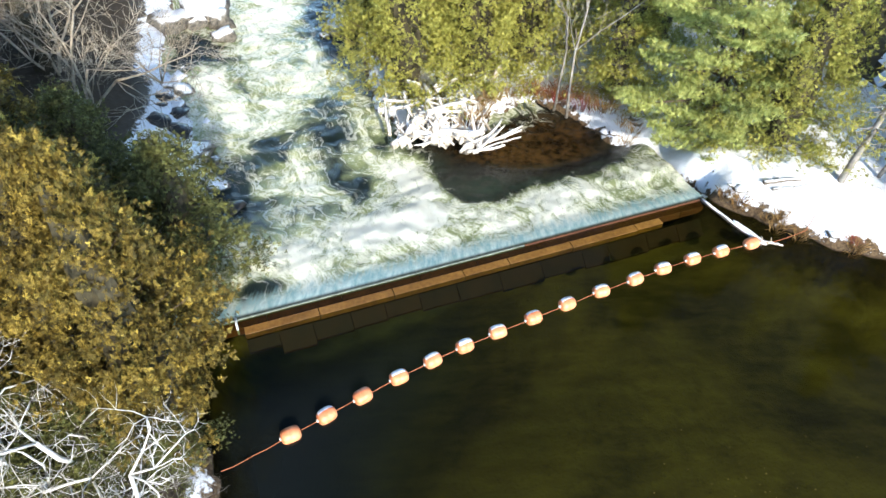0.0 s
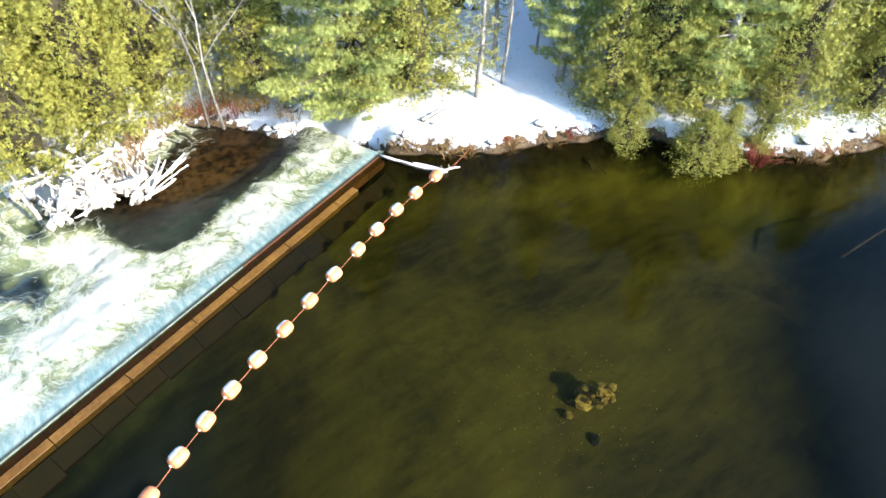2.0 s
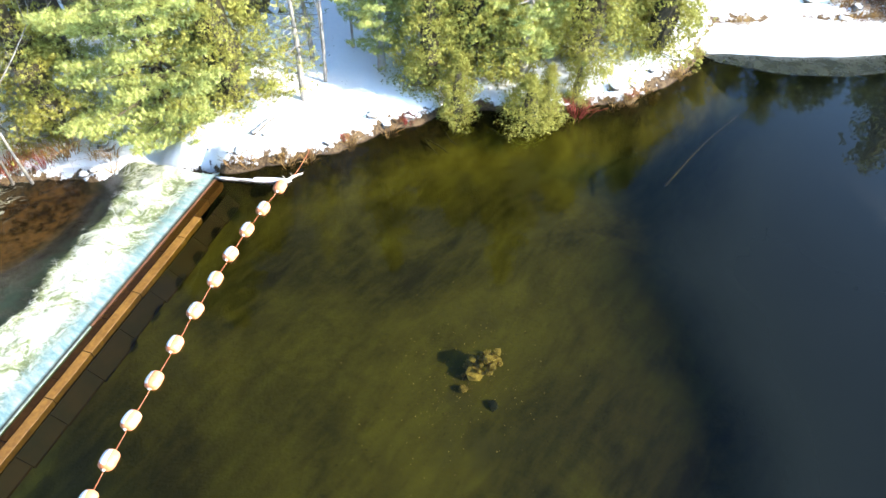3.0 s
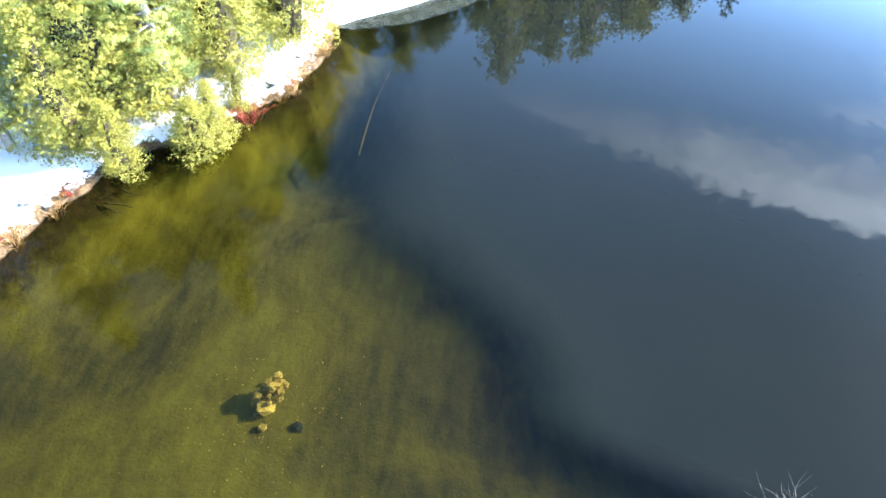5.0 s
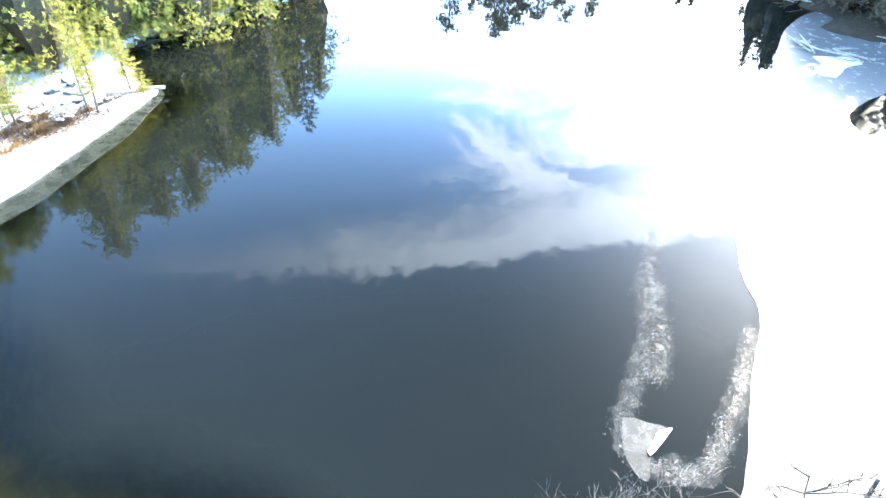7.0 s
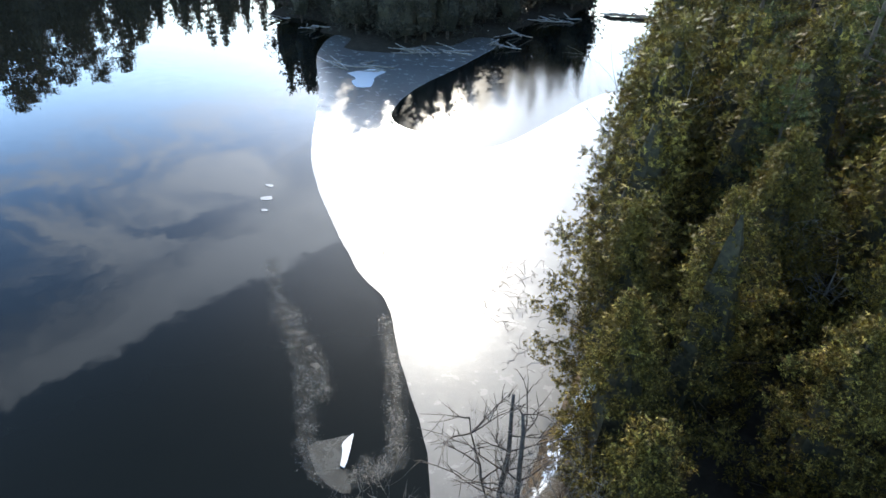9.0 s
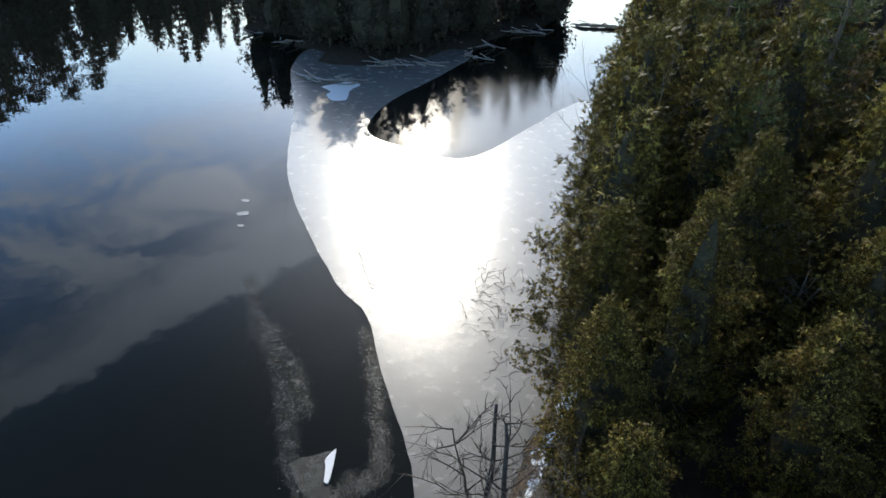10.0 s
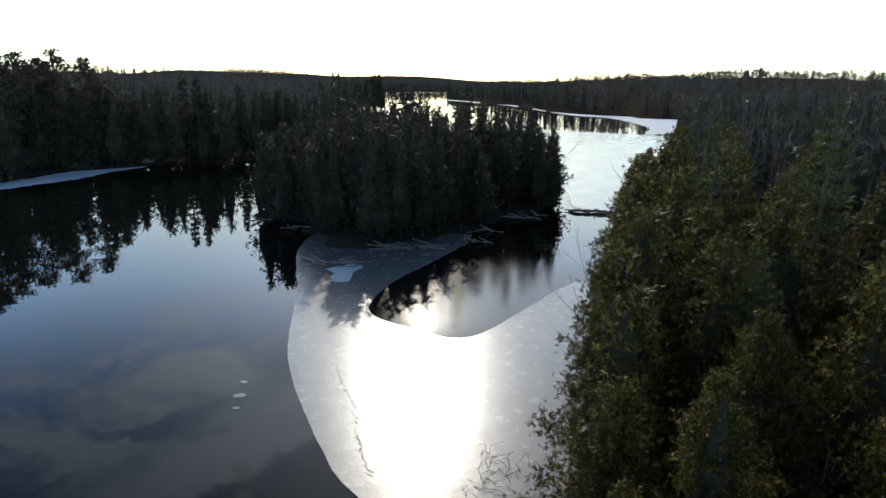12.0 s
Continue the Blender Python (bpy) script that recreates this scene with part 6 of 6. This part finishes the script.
heath = tuft("low_shrub", 84, 60, 0.5, 1.1, BROWN_TWIG, "low tangled brown shrub on the snowy point", "bush")
tagged(heath, group="shrubs on the point")
heath.matrix_basis = pose(41.3, -1.0, ground_z(41.3, -1.0))
for i in range(46):
    u, q = rng_l.gauss(0, 1.6), rng_l.gauss(0, 0.6)
    again(heath, 40.9 + 0.55 * q - 0.30 * u, -0.2 + 0.3 * q + 0.9 * u, rng_l.uniform(0, 360), rng_l.uniform(0.4, 0.95), 0.0)
for i in range(34):
    again(heath, rng_l.uniform(35.5, 43.5), rng_l.uniform(-5.0, 6.5), rng_l.uniform(0, 360), rng_l.uniform(0.25, 0.6), 0.0)
rng_n = np.random.default_rng(85)                    # fallen leaves round the shrubs
along, aside = rng_n.normal(0, 2.2, 3200), rng_n.normal(0, 0.9, 3200)
px, py = 40.9 + 0.8 * aside - 0.30 * along, -0.2 + 0.4 * aside + 0.9 * along
pz = np.maximum(height(px, py), 0.16) + rng_n.uniform(0.012, 0.05, 3200)
turn_, wide_ = rng_n.uniform(0, math.tau, 3200), rng_n.uniform(0.03, 0.085, 3200)
corner = [np.stack([px + wide_ * q * np.cos(turn_ + a), py + wide_ * q * np.sin(turn_ + a), pz + rng_n.uniform(-0.012, 0.03, 3200)], 1) for a, q in ((0, 1.3), (1.4, 0.7), (3.1, 1.2), (4.6, 0.7))]
first = np.arange(3200)[:, None] * 4
lv_, lf_ = np.stack(corner, 1).reshape(-1, 3), np.concatenate([first + [0, 1, 2], first + [0, 2, 3]])
tagged(new("leaf_litter", mesh_of("leaf_litter", lv_, lf_, BROWN_TWIG)), "brown fallen leaves strewn over the snow", "leaves", kind="stuff")
for i in range(26):                                  # dead grass and twigs round the cove
    a = rng_l.uniform(-0.4, 3.3)
    again(grass, 4.9 + 3.2 * math.cos(a) + rng_l.uniform(-0.4, 0.5), 23.0 + 2.6 * math.sin(a) + rng_l.uniform(-0.3, 0.6), rng_l.uniform(0, 360), rng_l.uniform(0.9, 1.7), 0.0)
def bent_twigs(seed, stems):
    """Dead water plants: thin stems that stand a little, then bend over sharply."""
    rng = random.Random(seed)
    t = Tubes()
    for _ in range(stems):
        x, y, a = rng.gauss(0, 0.55), rng.gauss(0, 0.55), rng.uniform(0, math.tau)
        pts, h = [(x, y, -0.05)], 0.0
        for k in range(rng.randint(2, 4)):
            a += rng.gauss(0, 0.9)
            step = rng.uniform(0.15, 0.5)
            h = max(0.05, h + rng.uniform(-0.25, 0.45) * (1 if k < 2 else -0.6))
            x, y = x + step * math.cos(a), y + step * math.sin(a)
            pts.append((x, y, h))
        t.run(pts, [0.014, 0.012, 0.010, 0.008, 0.006][:len(pts)], 3)
    return tagged(new("twig_bush", t.mesh("twig_bush", DARK_TWIG)), "dark bent dead stems standing through the ice", "bush", "stems in the ice")


reeds = bent_twigs(83, 9)
reeds.matrix_basis = pose(4.2, -23.4, 0.03)
for x, y, s in ((4.9, -22.2, 0.9), (3.1, -24.1, 1.0), (2.9, -21.4, 0.9), (3.7, -22.4, 0.8), (2.2, -22.2, 1.0), (3.8, -20.6, 0.8), (2.4, -19.0, 0.7), (4.4, -24.6, 0.8)):
    again(reeds, x, y, rng_l.uniform(0, 360), s, 0.0).location.z = 0.03


# ------------------------------------------------------------------ ice details
floe = plate("ice_floe", [(8.09, -12.16), (7.56, -12.66), (6.97, -13.05), (6.81, -12.44), (6.68, -11.82), (6.35, -11.44), (6.1, -11.04), (6.5, -10.94), (7.28, -11.3)], 0.025, 0.05, FLOE_ICE, 0.015, 6)
tagged(floe, "small grey triangular ice floe with a snowy rim", "ice")
rim = plate("rim", [(6.98, -13.08), (6.87, -12.76), (6.76, -12.25), (6.66, -11.79), (6.8, -11.83), (6.98, -12.35), (7.13, -12.62)], 0.07, 0.05, SNOW, 0.025, 7)
rim.parent = floe
tagged(rim, "ragged white snow rim on the small floe")


skim = plate("skim_ice", [(21.5, -38.0), (20.0, -34.6), (20.3, -31.0), (19.2, -27.4), (17.2, -24.3), (14.9, -21.1), (12.5, -18.4), (10.9, -16.6), (9.6, -15.0), (8.9, -14.3), (8.5, -15.6), (8.3, -17.4), (8.75, -19.6),
                         (10.7, -21.6), (13.8, -25.2), (17.3, -29.9), (19.7, -34.3)], 0.012, 0.02, SKIM, 0.05, 31)
tagged(skim, "thin dark skim of new ice along the ice sheet", "ice")


def slush(path, half, seed):
    """A ragged ribbon of wet slush along a drift line."""
    rng = random.Random(seed)
    side_a, side_b = [], []
    for i in range(len(path) - 1):
        (ax, ay), (bx, by) = path[i], path[i + 1]
        n = math.hypot(bx - ax, by - ay)
        for k in range(int(n / 0.25) + 1):
            u = k * 0.25 / n
            x, y = ax + (bx - ax) * u, ay + (by - ay) * u
            nx, ny = -(by - ay) / n, (bx - ax) / n
            p, q = half * rng.uniform(0.5, 1.2), half * rng.uniform(0.5, 1.2)
            side_a.append((x + nx * p, y + ny * p))
            side_b.append((x - nx * q, y - ny * q))
    n = len(side_a)
    v = [(x, y, 0.010) for x, y in side_a] + [(x, y, 0.010) for x, y in side_b] + [(x, y, -0.01) for x, y in side_a] + [(x, y, -0.01) for x, y in side_b]
    f = [(i, i + 1, n + i + 1, n + i) for i in range(n - 1)] + [(2 * n + i, 2 * n + i + 1, i + 1, i) for i in range(n - 1)] + [(n + i, n + i + 1, 3 * n + i + 1, 3 * n + i) for i in range(n - 1)]
    return tagged(new("slush_ice", mesh_of("slush_ice", v, f, SLUSH)), "ragged band of wet grey slush on the lake", "ice", "slush bands")


def brash(name, path, width, count, seed, label):
    """Broken chips of ice strewn along a drift line."""
    rng = random.Random(seed)
    v, f = [], []
    for _ in range(count):
        u = rng.random() * (len(path) - 1)
        i = min(int(u), len(path) - 2)
        t = u - i
        x, y = (path[i][k] + (path[i + 1][k] - path[i][k]) * t for k in (0, 1))
        x, y = x + rng.gauss(0, width), y + rng.gauss(0, width)
        s, a0, n = rng.uniform(0.006, 0.019) * (2.0 if rng.random() < 0.06 else 1), rng.uniform(0, 6.28), len(v)
        sides, tip = 4, (rng.gauss(0, 0.10), rng.gauss(0, 0.10))
        ring = [(x + s * rng.uniform(0.6, 1.1) * math.cos(a0 + k * math.tau / sides), y + s * rng.uniform(0.6, 1.1) * math.sin(a0 + k * math.tau / sides)) for k in range(sides)]
        z = rng.uniform(0.006, 0.02)
        v += [(px, py, z + (px - x) * tip[0] + (py - y) * tip[1]) for px, py in ring] + [(px, py, -0.02) for px, py in ring]
        f.append(tuple(n + k for k in range(sides)))
        f += [(n + k, n + sides + k, n + sides + (k + 1) % sides, n + (k + 1) % sides) for k in range(sides)]
    return tagged(new(name, mesh_of(name, v, f, BRASH)), label, "ice", kind="stuff")


slush([(14.9, -21.2), (13.2, -19.0), (11.8, -17.2), (10.6, -16.2), (9.7, -14.9), (8.8, -13.4), (8.2, -12.2), (7.2, -11.4), (6.3, -11.4), (5.8, -12.4)], 0.42, 5)
brash("drift_ice", [(14.9, -21.2), (13.2, -19.0), (11.8, -17.2), (10.6, -16.2), (9.7, -14.9), (8.8, -13.4), (8.2, -12.2), (7.2, -11.4), (6.3, -11.4), (5.8, -12.4)], 0.19, 8500, 91, "line of broken grey ice chips drifting on the lake")
slush([(8.4, -19.2), (7.2, -17.0), (6.5, -15.5), (5.8, -13.9), (5.3, -12.6), (5.9, -11.6)], 0.42, 6)
brash("drift_ice", [(8.4, -19.2), (7.2, -17.0), (6.5, -15.5), (5.8, -13.9), (5.3, -12.6), (5.9, -11.6)], 0.17, 8500, 92, "line of broken grey ice chips along the ice edge")
slush([(12.2, -18.4), (10.6, -16.6), (9.4, -15.4), (8.6, -14.2)], 0.3, 7)
brash("drift_ice", [(12.2, -18.4), (10.6, -16.6), (9.4, -15.4), (8.6, -14.2)], 0.22, 3000, 93, "line of broken grey ice chips drifting on the lake")
for i, (x, y, s) in enumerate(((17.7, -25.3, 0.25), (18.3, -26.5, 0.4), (18.9, -27.9, 0.3), (10.3, -16.4, 0.18), (9.6, -15.6, 0.26))):
    o = [(x + s * math.cos(a) * rng_l.uniform(0.6, 1.1), y + s * 0.7 * math.sin(a) * rng_l.uniform(0.6, 1.1)) for a in (0, 1.1, 2.2, 3.3, 4.4, 5.4)]
    tagged(plate("ice_floe", o, 0.02, 0.04, FLOE_ICE if i > 2 else ICE, 0.02, 20 + i), "small pale floe of broken ice on the lake", "ice", "small floes")
snow_patch = plate("snow_patch", [(24.2, -48.8), (23.2, -49.9), (22.2, -50.6), (21.3, -50.2), (21.6, -48.9), (21.2, -47.4), (20.9, -46.0), (21.9, -45.6), (22.7, -46.8), (23.1, -48.0)], 0.045, 0.012, SNOW, 0.16, 8)
tagged(snow_patch, "white snow patch lying on the lake ice", "snow")


def ridge(points, seed, label="thin jagged pressure ridge across the lake ice"):
    """A low broken line of tilted ice with short side cracks."""
    rng = random.Random(seed)
    t, pts = Tubes(), []
    for (ax, ay), (bx, by) in zip(points, points[1:]):
        n = max(4, int(math.hypot(bx - ax, by - ay) / 0.16))
        for k in range(n):
            u = k / n
            pts.append((ax + (bx - ax) * u + rng.gauss(0, 0.07), ay + (by - ay) * u + rng.gauss(0, 0.07), 0.03))
    t.run(pts, [rng.uniform(0.004, 0.022) for _ in pts], 4)
    for p in pts[2::4]:
        a, n = rng.uniform(0, math.tau), rng.uniform(0.15, 0.5)
        t.run([p, (p[0] + n * 0.5 * math.cos(a), p[1] + n * 0.5 * math.sin(a), 0.03), (p[0] + n * math.cos(a + 0.5), p[1] + n * math.sin(a + 0.5), 0.03)], [0.012, 0.008, 0.003], 4)
    return tagged(new("ice_ridge", t.mesh("ice_ridge", ICE)), label, "ice", "pressure ridges")


ridge([(15.2, -31.5), (13.6, -29.0), (12.2, -27.3), (11.2, -25.0), (9.8, -22.8)], 1)
ridge([(10.8, -24.6), (10.4, -23.6), (9.9, -22.9), (9.0, -21.6)], 2)
ridge([(3.2, -17.7), (2.7, -18.8), (2.4, -19.6), (2.5, -20.6), (2.0, -22.0)], 3)
ridge([(2.6, -18.0), (2.0, -18.4), (1.7, -19.4), (1.9, -20.2)], 4)
ridge([(1.9, -17.4), (1.5, -18.6), (1.2, -19.8)], 7)
ridge([(17.6, -42.0), (15.6, -38.0), (14.0, -35.0)], 5)
far_ice = plate("ice_sheet", [(92, -66), (85.4, -69.5), (83.8, -75.5), (82.6, -82), (83.4, -90), (82.5, -96.5), (84, -98.5), (87.5, -96), (89.5, -88), (90, -74)], 0.03, 0.05, SNOW, 0.3, 9)
tagged(far_ice, "snowy ledge of ice along the far wooded shore", "ice")
bay_ice = plate("ice_sheet", [(-33, -275), (-18, -228), (-5, -209), (-6, -240), (8, -288), (30, -312), (72, -396), (125, -462), (130, -475), (72, -406), (30, -322), (-18, -300)], 0.03, 0.05, SNOW, 0.4, 10)
tagged(bay_ice, "broad white snow-covered ice in a distant bay", "ice")
cove_ice = plate("ice_sheet", [(119, -231), (124, -250), (124.5, -262), (119.5, -290), (117.5, -314), (114, -314), (114.5, -292), (119, -264), (117, -250), (110, -234)], 0.03, 0.05, SNOW, 0.3, 12)
tagged(cove_ice, "narrow snowy ledge of ice below the distant woods", "ice")
channel_ice = plate("ice_sheet", [(0.5, -84), (6.0, -84), (9, -97), (20, -113), (38, -112), (60, -150), (72, -190), (84, -230), (64, -232), (30, -214), (-2, -206), (-10, -196), (-3, -140), (-1.5, -110)], 0.03, 0.05, LAKE_ICE, 0.2, 13)
tagged(channel_ice, "wet grey ice covering the channel behind the island", "ice")
